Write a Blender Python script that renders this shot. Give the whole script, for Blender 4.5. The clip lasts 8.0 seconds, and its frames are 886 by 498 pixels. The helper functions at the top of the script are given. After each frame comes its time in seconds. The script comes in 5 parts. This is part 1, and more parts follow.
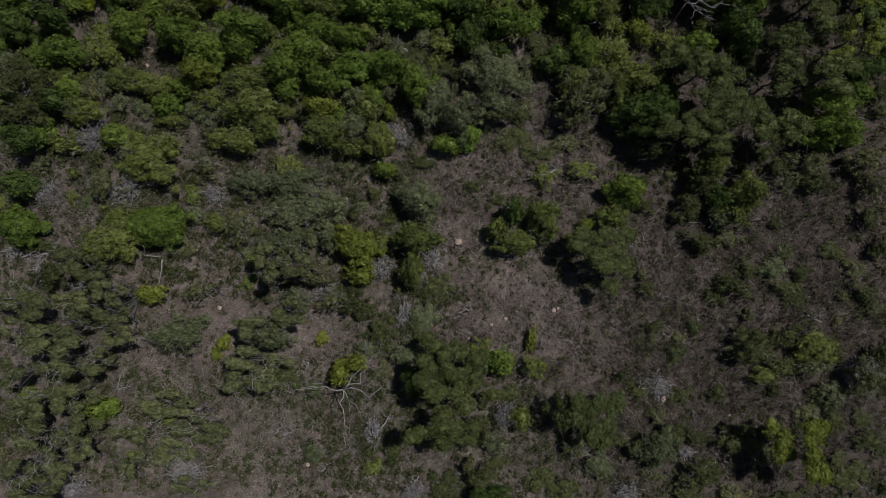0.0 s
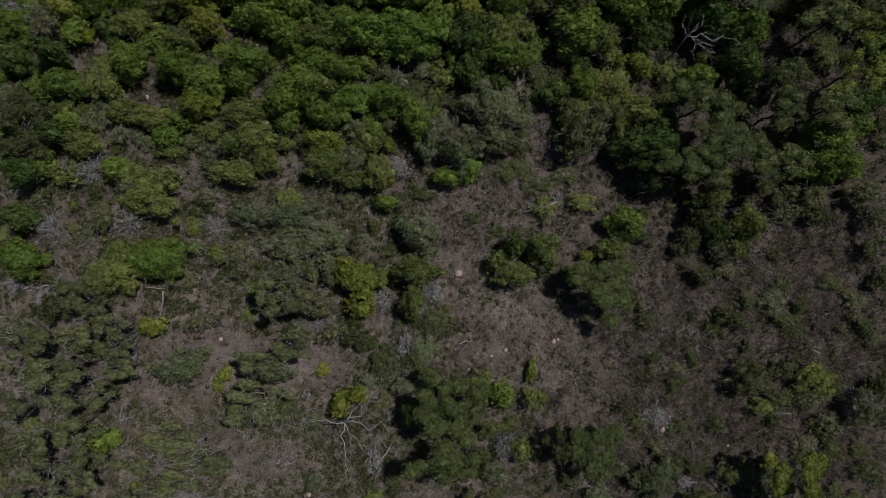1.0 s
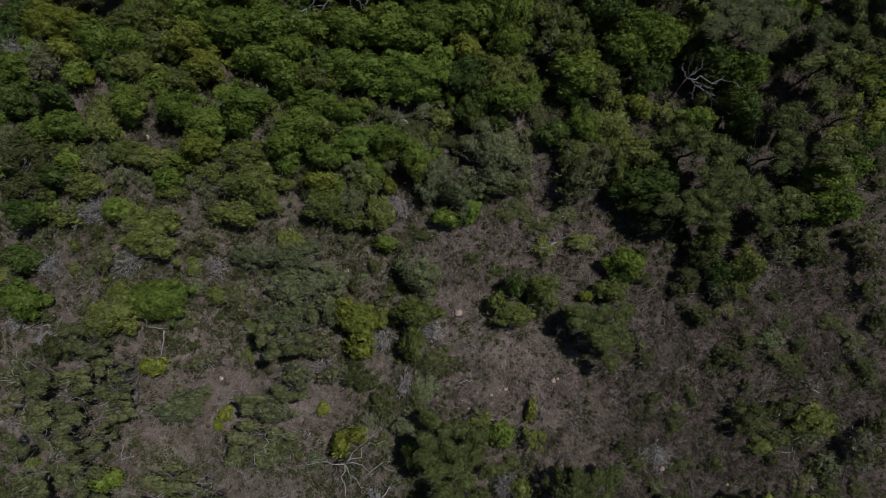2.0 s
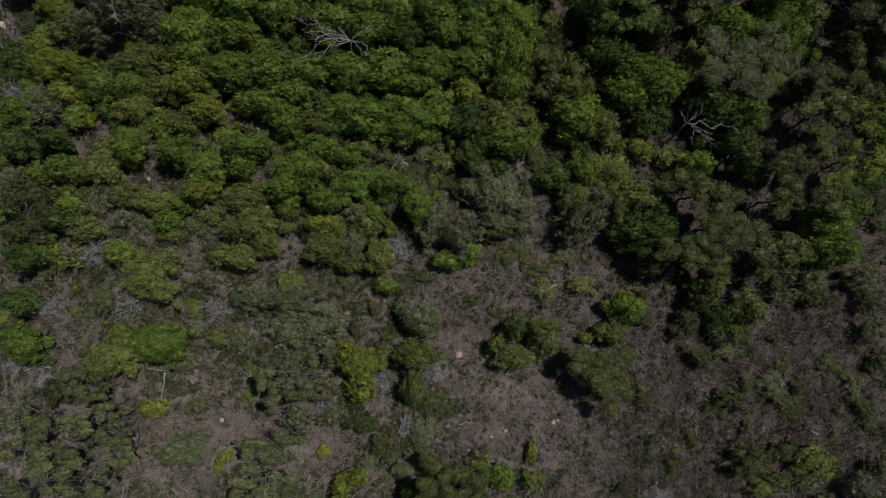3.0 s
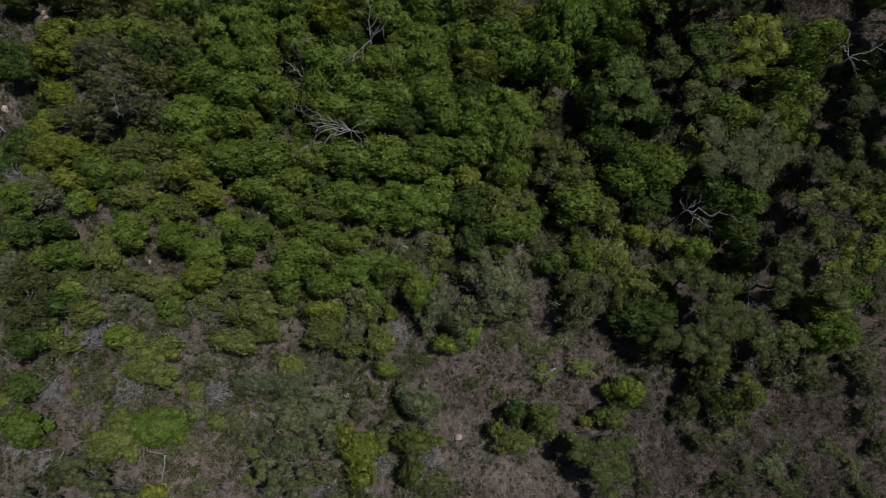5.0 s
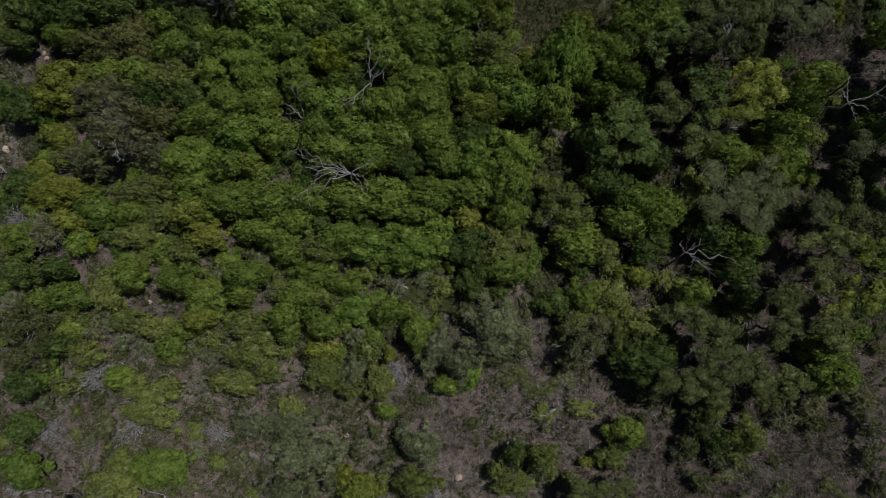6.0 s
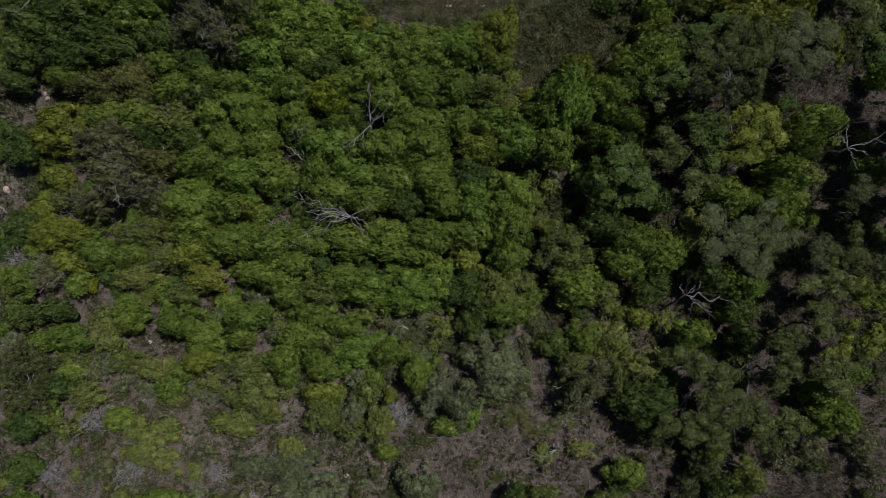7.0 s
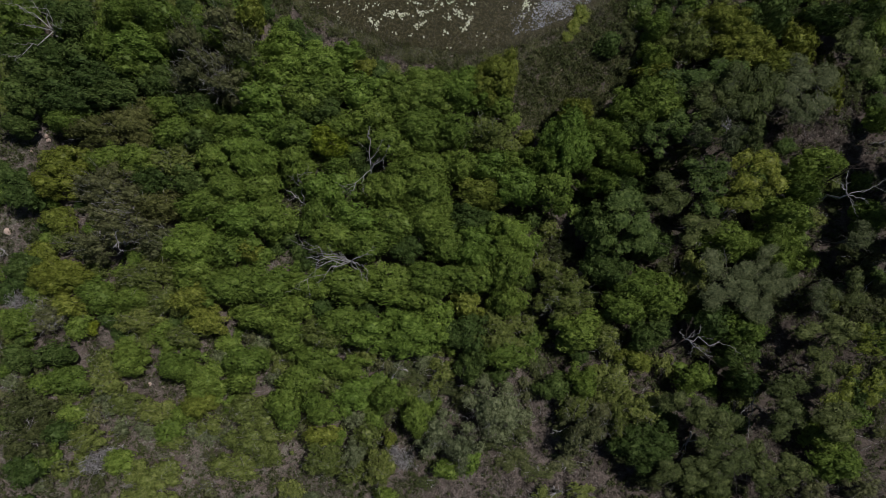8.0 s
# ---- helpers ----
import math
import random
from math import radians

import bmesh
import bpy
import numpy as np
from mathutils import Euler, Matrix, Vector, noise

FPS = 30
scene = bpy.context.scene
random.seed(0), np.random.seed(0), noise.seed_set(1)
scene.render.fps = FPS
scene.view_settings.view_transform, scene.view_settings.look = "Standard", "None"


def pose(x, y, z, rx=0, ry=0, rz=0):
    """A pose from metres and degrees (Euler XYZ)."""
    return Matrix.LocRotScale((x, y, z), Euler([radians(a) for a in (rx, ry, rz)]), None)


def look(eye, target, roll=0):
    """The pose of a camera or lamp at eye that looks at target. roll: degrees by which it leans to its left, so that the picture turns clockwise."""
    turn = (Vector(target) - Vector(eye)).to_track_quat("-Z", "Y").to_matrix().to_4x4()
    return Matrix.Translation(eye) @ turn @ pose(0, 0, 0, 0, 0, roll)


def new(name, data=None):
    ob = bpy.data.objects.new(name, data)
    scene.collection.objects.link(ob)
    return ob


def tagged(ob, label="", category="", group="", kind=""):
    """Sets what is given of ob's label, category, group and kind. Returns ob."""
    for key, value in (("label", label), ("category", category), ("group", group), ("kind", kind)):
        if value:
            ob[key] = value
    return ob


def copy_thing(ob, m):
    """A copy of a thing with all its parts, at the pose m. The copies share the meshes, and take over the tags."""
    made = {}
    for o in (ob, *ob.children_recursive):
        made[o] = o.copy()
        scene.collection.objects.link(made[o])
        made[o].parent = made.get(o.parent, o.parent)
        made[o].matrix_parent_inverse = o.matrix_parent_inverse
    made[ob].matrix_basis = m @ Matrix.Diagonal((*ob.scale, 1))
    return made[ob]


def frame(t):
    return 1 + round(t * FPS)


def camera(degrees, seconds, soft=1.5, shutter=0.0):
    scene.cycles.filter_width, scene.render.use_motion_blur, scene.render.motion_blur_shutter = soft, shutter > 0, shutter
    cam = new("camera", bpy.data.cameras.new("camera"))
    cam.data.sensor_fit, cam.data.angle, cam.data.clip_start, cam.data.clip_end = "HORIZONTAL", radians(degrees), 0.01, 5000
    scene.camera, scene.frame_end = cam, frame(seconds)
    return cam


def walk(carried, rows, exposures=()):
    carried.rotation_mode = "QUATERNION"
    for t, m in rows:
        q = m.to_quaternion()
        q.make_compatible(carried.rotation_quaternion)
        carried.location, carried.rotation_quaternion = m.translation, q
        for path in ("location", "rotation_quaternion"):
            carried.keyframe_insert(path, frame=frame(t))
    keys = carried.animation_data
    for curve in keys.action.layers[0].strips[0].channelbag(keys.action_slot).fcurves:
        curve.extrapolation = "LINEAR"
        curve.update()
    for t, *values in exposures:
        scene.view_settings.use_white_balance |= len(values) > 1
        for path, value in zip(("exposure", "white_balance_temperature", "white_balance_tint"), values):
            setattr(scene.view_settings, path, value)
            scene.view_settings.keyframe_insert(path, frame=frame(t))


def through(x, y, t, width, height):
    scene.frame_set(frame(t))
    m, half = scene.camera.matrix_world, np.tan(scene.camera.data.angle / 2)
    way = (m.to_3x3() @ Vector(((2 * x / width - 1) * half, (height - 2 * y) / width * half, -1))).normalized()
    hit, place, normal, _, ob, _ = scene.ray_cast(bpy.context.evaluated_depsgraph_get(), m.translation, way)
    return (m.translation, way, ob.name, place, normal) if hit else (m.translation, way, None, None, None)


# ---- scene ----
EXPOSURE = -0.21
cam = camera(73.1, 8.0, soft=0.8)
# seconds, eye, and the tilt, lean and turn of a camera that looks straight down
ROWS = [
    (0.0, 0.468, -2.834, 46.248, 0.441, -0.046, 1.951),
    (0.5, 0.401, -1.399, 46.306, 0.023, -0.05, 1.948),
    (1.0, 0.34, 0.136, 46.359, -0.22, -0.05, 1.944),
    (1.5, 0.284, 1.714, 46.408, -0.328, -0.047, 1.939),
    (2.0, 0.233, 3.3, 46.453, -0.338, -0.041, 1.934),
    (2.5, 0.187, 4.875, 46.495, -0.28, -0.032, 1.927),
    (3.0, 0.143, 6.43, 46.534, -0.182, -0.021, 1.921),
    (3.5, 0.103, 7.963, 46.571, -0.064, -0.008, 1.914),
    (4.0, 0.064, 9.478, 46.606, 0.059, 0.006, 1.908),
    (4.5, 0.028, 10.98, 46.639, 0.175, 0.022, 1.902),
    (5.0, -0.008, 12.475, 46.672, 0.279, 0.038, 1.896),
    (5.5, -0.043, 13.967, 46.703, 0.37, 0.055, 1.892),
    (6.0, -0.078, 15.459, 46.735, 0.453, 0.071, 1.888),
    (6.5, -0.114, 16.953, 46.767, 0.537, 0.087, 1.886),
    (7.0, -0.151, 18.45, 46.799, 0.637, 0.103, 1.885),
    (7.5, -0.19, 19.949, 46.833, 0.772, 0.118, 1.886),
    (8.0, -0.231, 21.453, 46.869, 0.968, 0.131, 1.889),
]
walk(cam, [(t, pose(x, y, z, rx, ry, rz)) for t, x, y, z, rx, ry, rz in ROWS], exposures=[(0, EXPOSURE - 0.1), (8, EXPOSURE + 0.05)])

# ---- light: clear midday sun, deep sky ----
SUN_AZIMUTH, SUN_HEIGHT = 43.5, 58.0
sky_world = bpy.data.worlds.new("sky")
scene.world = sky_world
sky_world.use_nodes = True
sky_nodes = sky_world.node_tree.nodes
sky_nodes.clear()
sky_tex = sky_nodes.new("ShaderNodeTexSky")
sky_tex.sky_type = "NISHITA"
sky_tex.sun_disc = False
sky_tex.sun_elevation, sky_tex.sun_rotation = radians(SUN_HEIGHT), radians(SUN_AZIMUTH)
sky_back = sky_nodes.new("ShaderNodeBackground")
sky_back.inputs["Strength"].default_value = 0.041
sky_out = sky_nodes.new("ShaderNodeOutputWorld")
sky_world.node_tree.links.new(sky_tex.outputs[0], sky_back.inputs[0])
sky_world.node_tree.links.new(sky_back.outputs[0], sky_out.inputs[0])
sun_data = bpy.data.lights.new("sun", "SUN")
sun_data.energy, sun_data.angle, sun_data.color = 4.0, radians(0.53), (1.0, 0.932, 0.918)
sun = new("sun", sun_data)
sun_way = Vector((math.sin(radians(SUN_AZIMUTH)) * math.cos(radians(SUN_HEIGHT)), math.cos(radians(SUN_AZIMUTH)) * math.cos(radians(SUN_HEIGHT)), math.sin(radians(SUN_HEIGHT))))
sun.matrix_world = look(sun_way * 120, (0, 10, 0))


# ---- materials ----
def material(name):
    m = bpy.data.materials.new(name)
    m.use_nodes = True
    n, l = m.node_tree.nodes, m.node_tree.links
    n.clear()
    return m, n, l


def ramp_node(n, stops):
    r = n.new("ShaderNodeValToRGB")
    while len(r.color_ramp.elements) < len(stops):
        r.color_ramp.elements.new(0.5)
    for e, (p, c) in zip(r.color_ramp.elements, stops):
        e.position, e.color = p, (*c, 1)
    return r


def noise_node(n, l, scale, detail=4.0, vector=None):
    t = n.new("ShaderNodeTexNoise")
    t.inputs["Scale"].default_value, t.inputs["Detail"].default_value = scale, detail
    if vector is not None:
        l.new(vector, t.inputs["Vector"])
    return t


def leaf_material(name, dark, mid, light, rough=0.5, through=0.22, spread=0.35):
    """Leaves: colour varies leaf by leaf, in drifts over the crown, and plant by plant."""
    m, n, l = material(name)
    geo, info = n.new("ShaderNodeNewGeometry"), n.new("ShaderNodeObjectInfo")
    drift = noise_node(n, l, 4.2, 2, geo.outputs["Position"])
    wide = n.new("ShaderNodeMath")
    wide.operation = "MULTIPLY"
    l.new(drift.outputs["Fac"], wide.inputs[0])
    wide.inputs[1].default_value = 1.4
    mix = n.new("ShaderNodeMath")
    mix.operation = "MULTIPLY_ADD"
    l.new(geo.outputs["Random Per Island"], mix.inputs[0])
    mix.inputs[1].default_value = 0.5
    l.new(wide.outputs[0], mix.inputs[2])
    shift = n.new("ShaderNodeMath")
    shift.operation = "SUBTRACT"
    l.new(mix.outputs[0], shift.inputs[0])
    shift.inputs[1].default_value = 0.45
    r = ramp_node(n, [(0.2, dark), (0.5, mid), (0.85, light)])
    l.new(shift.outputs[0], r.inputs[0])
    val = n.new("ShaderNodeMath")
    val.operation = "MULTIPLY_ADD"
    l.new(info.outputs["Random"], val.inputs[0])
    val.inputs[1].default_value, val.inputs[2].default_value = spread, 1 - spread / 2
    hue = n.new("ShaderNodeMath")
    hue.operation = "MULTIPLY_ADD"
    l.new(info.outputs["Random"], hue.inputs[0])
    hue.inputs[1].default_value, hue.inputs[2].default_value = -0.014, 0.506
    hsv = n.new("ShaderNodeHueSaturation")
    l.new(r.outputs[0], hsv.inputs["Color"])
    l.new(val.outputs[0], hsv.inputs["Value"])
    l.new(hue.outputs[0], hsv.inputs["Hue"])
    p = n.new("ShaderNodeBsdfPrincipled")
    p.inputs["Roughness"].default_value, p.inputs["Specular IOR Level"].default_value = rough, 0.12
    l.new(hsv.outputs[0], p.inputs["Base Color"])
    t = n.new("ShaderNodeBsdfTranslucent")
    l.new(hsv.outputs[0], t.inputs["Color"])
    s, out = n.new("ShaderNodeMixShader"), n.new("ShaderNodeOutputMaterial")
    s.inputs[0].default_value = through
    l.new(p.outputs[0], s.inputs[1])
    l.new(t.outputs[0], s.inputs[2])
    l.new(s.outputs[0], out.inputs[0])
    return m


def matter(name, stops, scale=3.0, fine=40.0, rough=0.9, bump=0.3, island=0.0, spread=0.2, specular=0.2, depth=0.02, drift=1.0):
    """Bark, stone, soil, straw: two scales of noise in the colour and in the relief."""
    m, n, l = material(name)
    geo, info = n.new("ShaderNodeNewGeometry"), n.new("ShaderNodeObjectInfo")
    a, b = noise_node(n, l, scale, 5, geo.outputs["Position"]), noise_node(n, l, fine, 5, geo.outputs["Position"])
    add = n.new("ShaderNodeMath")
    add.operation = "MULTIPLY_ADD"
    wide = n.new("ShaderNodeMath")
    wide.operation = "MULTIPLY_ADD"
    l.new(a.outputs["Fac"], wide.inputs[0])
    wide.inputs[1].default_value, wide.inputs[2].default_value = drift, (1 - drift) / 2
    l.new(b.outputs["Fac"], add.inputs[0])
    add.inputs[1].default_value = 0.5
    l.new(wide.outputs[0], add.inputs[2])
    isl = n.new("ShaderNodeMath")
    isl.operation = "MULTIPLY_ADD"
    l.new(geo.outputs["Random Per Island"], isl.inputs[0])
    isl.inputs[1].default_value = island
    l.new(add.outputs[0], isl.inputs[2])
    sub = n.new("ShaderNodeMath")
    sub.operation = "SUBTRACT"
    l.new(isl.outputs[0], sub.inputs[0])
    sub.inputs[1].default_value = 0.25 + island / 2
    r = ramp_node(n, stops)
    l.new(sub.outputs[0], r.inputs[0])
    val = n.new("ShaderNodeMath")
    val.operation = "MULTIPLY_ADD"
    l.new(info.outputs["Random"], val.inputs[0])
    val.inputs[1].default_value, val.inputs[2].default_value = spread, 1 - spread / 2
    hsv = n.new("ShaderNodeHueSaturation")
    l.new(r.outputs[0], hsv.inputs["Color"])
    l.new(val.outputs[0], hsv.inputs["Value"])
    p, out = n.new("ShaderNodeBsdfPrincipled"), n.new("ShaderNodeOutputMaterial")
    p.inputs["Roughness"].default_value, p.inputs["Specular IOR Level"].default_value = rough, specular
    l.new(hsv.outputs[0], p.inputs["Base Color"])
    if bump:
        bm = n.new("ShaderNodeBump")
        bm.inputs["Strength"].default_value, bm.inputs["Distance"].default_value = bump, depth
        l.new(add.outputs[0], bm.inputs["Height"])
        l.new(bm.outputs[0], p.inputs["Normal"])
    l.new(p.outputs[0], out.inputs[0])
    return m


LEAF = {
    "green": leaf_material("bright_green_leaves", (0.055, 0.088, 0.015), (0.113, 0.174, 0.032), (0.172, 0.234, 0.052)),
    "fresh": leaf_material("fresh_green_leaves", (0.059, 0.098, 0.016), (0.120, 0.195, 0.034), (0.186, 0.264, 0.058), spread=0.25),
    "deep": leaf_material("deep_green_leaves", (0.029, 0.052, 0.012), (0.060, 0.100, 0.024), (0.108, 0.152, 0.046), 0.6),
    "olive": leaf_material("olive_leaves", (0.044, 0.056, 0.022), (0.090, 0.108, 0.042), (0.156, 0.172, 0.086), 0.6),
    "dull": leaf_material("dull_olive_leaves", (0.028, 0.038, 0.013), (0.057, 0.071, 0.024), (0.102, 0.118, 0.048), 0.6),
    "lime": leaf_material("yellow_green_leaves", (0.076, 0.098, 0.015), (0.150, 0.184, 0.032), (0.226, 0.260, 0.060), spread=0.25),
    "pale": leaf_material("grey_green_leaves", (0.056, 0.072, 0.033), (0.110, 0.137, 0.066), (0.180, 0.204, 0.114), 0.6),
    "sage": leaf_material("sage_leaves", (0.040, 0.054, 0.022), (0.074, 0.096, 0.042), (0.130, 0.150, 0.078), 0.6),
    "brown": leaf_material("grey_brown_leaves", (0.049, 0.057, 0.024), (0.098, 0.111, 0.047), (0.166, 0.178, 0.086), 0.6),
    "gold": leaf_material("yellow_leaves", (0.070, 0.096, 0.008), (0.148, 0.190, 0.018), (0.23, 0.27, 0.04), spread=0.12),
    "fern": leaf_material("olive_green_leaves", (0.030, 0.042, 0.013), (0.064, 0.085, 0.025), (0.116, 0.140, 0.052), 0.6),
    "tan": leaf_material("tan_olive_leaves", (0.047, 0.054, 0.016), (0.094, 0.108, 0.032), (0.162, 0.172, 0.066), 0.6),
    "olivegreen": leaf_material("yellowish_olive_leaves", (0.058, 0.076, 0.012), (0.118, 0.148, 0.022), (0.190, 0.218, 0.047), spread=0.25),
    "mixed": leaf_material("green_grey_leaves", (0.057, 0.076, 0.018), (0.119, 0.153, 0.037), (0.190, 0.220, 0.070)),
}
BARK = matter("dark_bark", [(0.2, (0.030, 0.027, 0.025)), (0.6, (0.080, 0.074, 0.069)), (0.9, (0.15, 0.143, 0.137))], 4, 30)
TWIG = matter("grey_twigs", [(0.2, (0.16, 0.157, 0.157)), (0.6, (0.29, 0.287, 0.287)), (0.9, (0.44, 0.435, 0.435))], 2, 20, island=0.4)
TWIG_TAN = matter("tan_twigs", [(0.2, (0.14, 0.12, 0.105)), (0.6, (0.25, 0.215, 0.195)), (0.9, (0.36, 0.32, 0.295))], 2, 20, island=0.4)
DEADWOOD = matter("bleached_wood", [(0.2, (0.12, 0.118, 0.117)), (0.55, (0.26, 0.256, 0.255)), (0.9, (0.43, 0.425, 0.42))], 3, 25)
CHARRED = matter("dark_dead_wood", [(0.2, (0.022, 0.018, 0.016)), (0.6, (0.055, 0.045, 0.04)), (0.9, (0.11, 0.10, 0.09))], 3, 25)


def soil_material():
    """Pinkish brown soil, greyer and darker towards the east, strewn with fine litter."""
    m, n, l = material("dry_soil")
    geo = n.new("ShaderNodeNewGeometry")
    big, mid, fine = (noise_node(n, l, s, 5, geo.outputs["Position"]) for s in (0.25, 1.6, 11.0))
    crumbs = n.new("ShaderNodeTexVoronoi")
    crumbs.inputs["Scale"].default_value = 9.0
    l.new(geo.outputs["Position"], crumbs.inputs["Vector"])
    sums = None
    for node, out, weight in ((big, "Fac", 0.5), (mid, "Fac", 0.5), (fine, "Fac", 0.8), (crumbs, "Distance", 0.18)):
        a = n.new("ShaderNodeMath")
        a.operation = "MULTIPLY_ADD"
        l.new(node.outputs[out], a.inputs[0])
        a.inputs[1].default_value = weight
        a.inputs[2].default_value = -0.50
        if sums is not None:
            l.new(sums, a.inputs[2])
        sums = a.outputs[0]
    pale = ramp_node(n, [(0.18, (0.031, 0.0255, 0.020)), (0.5, (0.098, 0.082, 0.071)), (0.82, (0.25, 0.214, 0.195))])
    dark = ramp_node(n, [(0.18, (0.022, 0.0185, 0.0155)), (0.5, (0.060, 0.050, 0.042)), (0.85, (0.14, 0.118, 0.104))])
    l.new(sums, pale.inputs[0])
    l.new(sums, dark.inputs[0])
    xyz = n.new("ShaderNodeSeparateXYZ")
    l.new(geo.outputs["Position"], xyz.inputs[0])
    edge = n.new("ShaderNodeMath")
    edge.operation = "MULTIPLY_ADD"
    l.new(big.outputs["Fac"], edge.inputs[0])
    edge.inputs[1].default_value = 16.0
    l.new(xyz.outputs["X"], edge.inputs[2])
    east = n.new("ShaderNodeMapRange")
    l.new(edge.outputs[0], east.inputs["Value"])
    east.inputs["From Min"].default_value, east.inputs["From Max"].default_value = 15.0, 28.0
    mix = n.new("ShaderNodeMix")
    mix.data_type = "RGBA"
    l.new(east.outputs[0], mix.inputs[0])
    l.new(pale.outputs[0], mix.inputs[6])
    l.new(dark.outputs[0], mix.inputs[7])
    p, out, bm = n.new("ShaderNodeBsdfPrincipled"), n.new("ShaderNodeOutputMaterial"), n.new("ShaderNodeBump")
    p.inputs["Roughness"].default_value, p.inputs["Specular IOR Level"].default_value = 0.95, 0.15
    bm.inputs["Strength"].default_value, bm.inputs["Distance"].default_value = 0.6, 0.10
    l.new(sums, bm.inputs["Height"])
    l.new(bm.outputs[0], p.inputs["Normal"])
    l.new(mix.outputs[2], p.inputs["Base Color"])
    l.new(p.outputs[0], out.inputs[0])
    return m


SOIL = soil_material()
STRAW = matter("pale_dry_grass", [(0.15, (0.043, 0.037, 0.030)), (0.5, (0.120, 0.103, 0.090)), (0.9, (0.235, 0.205, 0.18))], 0.8, 3.0, bump=0, island=0.6, drift=1.9)
BRACKEN = matter("dead_bracken", [(0.15, (0.026, 0.022, 0.018)), (0.5, (0.076, 0.063, 0.052)), (0.9, (0.15, 0.127, 0.108))], 0.8, 3.0, bump=0, island=0.6, drift=1.9)
HAY = matter("olive_grey_grass", [(0.15, (0.032, 0.034, 0.019)), (0.5, (0.098, 0.100, 0.071)), (0.9, (0.20, 0.20, 0.158))], 0.7, 3.0, bump=0, island=0.6, drift=1.9)
SEDGE = matter("olive_sedge", [(0.15, (0.026, 0.033, 0.010)), (0.5, (0.064, 0.074, 0.025)), (0.9, (0.14, 0.148, 0.072))], 0.7, 3.0, bump=0, island=0.85, drift=1.9)
LOGWOOD = matter("weathered_log", [(0.2, (0.05, 0.048, 0.046)), (0.55, (0.12, 0.116, 0.113)), (0.9, (0.22, 0.215, 0.21))], 3, 25)
DARKLOG = matter("blue_grey_log", [(0.2, (0.03, 0.031, 0.034)), (0.55, (0.075, 0.077, 0.083)), (0.9, (0.15, 0.153, 0.162))], 3, 25)
HERB = leaf_material("low_herb_leaves", (0.028, 0.038, 0.012), (0.058, 0.072, 0.023), (0.105, 0.118, 0.050), 0.55, 0.2)
ROCK = matter("pinkish_stone", [(0.2, (0.25, 0.19, 0.155)), (0.6, (0.40, 0.32, 0.27)), (0.9, (0.52, 0.45, 0.40))], 3, 22)
# pale blue-grey: the water's reflected glitter put into the weed's colour
GLITTER = leaf_material("glitter_weed_leaves", (0.16, 0.175, 0.20), (0.27, 0.29, 0.325), (0.45, 0.47, 0.51), 0.3, 0.05)
WEED = leaf_material("floating_weed", (0.016, 0.017, 0.006), (0.038, 0.036, 0.014), (0.085, 0.080, 0.042), 0.3, 0.1)
PAD = leaf_material("pale_lily_pads", (0.28, 0.32, 0.20), (0.42, 0.45, 0.31), (0.62, 0.63, 0.52), 0.35, 0.1, 0.2)


def water_material():
    m, n, l = material("pond_water")
    geo = n.new("ShaderNodeNewGeometry")
    p, out = n.new("ShaderNodeBsdfPrincipled"), n.new("ShaderNodeOutputMaterial")
    p.inputs["Base Color"].default_value = (0.030, 0.027, 0.013, 1)
    p.inputs["Roughness"].default_value = 0.12
    w = noise_node(n, l, 6.0, 4, geo.outputs["Position"])
    bm = n.new("ShaderNodeBump")
    bm.inputs["Strength"].default_value, bm.inputs["Distance"].default_value = 0.15, 0.02
    l.new(w.outputs["Fac"], bm.inputs["Height"])
    l.new(bm.outputs[0], p.inputs["Normal"])
    l.new(p.outputs[0], out.inputs[0])
    return m


WATER = water_material()


# ---- building helpers ----
def mesh_from(name, verts, faces, mat, smooth=False):
    me = bpy.data.meshes.new(name)
    me.from_pydata([tuple(v) for v in verts], [], faces)
    me.materials.append(mat)
    if smooth:
        me.shade_smooth()
    return me


def loose_mesh(name, corners, mat):
    """One mesh of loose small faces: corners is an array (n, 3 or 4, 3)."""
    n, k = corners.shape[:2]
    me = bpy.data.meshes.new(name)
    me.vertices.add(k * n)
    me.vertices.foreach_set("co", np.asarray(corners, np.float32).ravel())
    me.loops.add(k * n)
    me.loops.foreach_set("vertex_index", np.arange(k * n, dtype=np.int32))
    me.polygons.add(n)
    me.polygons.foreach_set("loop_start", np.arange(0, k * n, k, dtype=np.int32))
    me.materials.append(mat)
    me.update(calc_edges=True)
    return me


def part(name, me, parent, label=""):
    ob = new(name, me)
    ob.parent = parent
    return tagged(ob, label=label)


def unit(v):
    return v / np.maximum(np.linalg.norm(v, axis=-1, keepdims=True), 1e-9)


def leaves(rng, at, face, length, width):
    """Pointed leaves at the points `at`, facing `face`: broad near the stalk, narrowing to the tip."""
    n = len(at)
    side = unit(np.cross(face, rng.normal(size=(n, 3))))
    along = np.cross(side, face)
    ln = (length * rng.uniform(0.65, 1.35, n))[:, None]
    wd = (width * rng.uniform(0.7, 1.35, n))[:, None]
    base, tip = at - along * ln * 0.4, at + along * ln * 0.6
    skew = along * ln * rng.uniform(-0.12, 0.12, (n, 1))
    return np.stack([base - side * wd / 2 + skew, tip, base + side * wd / 2 - skew], 1)


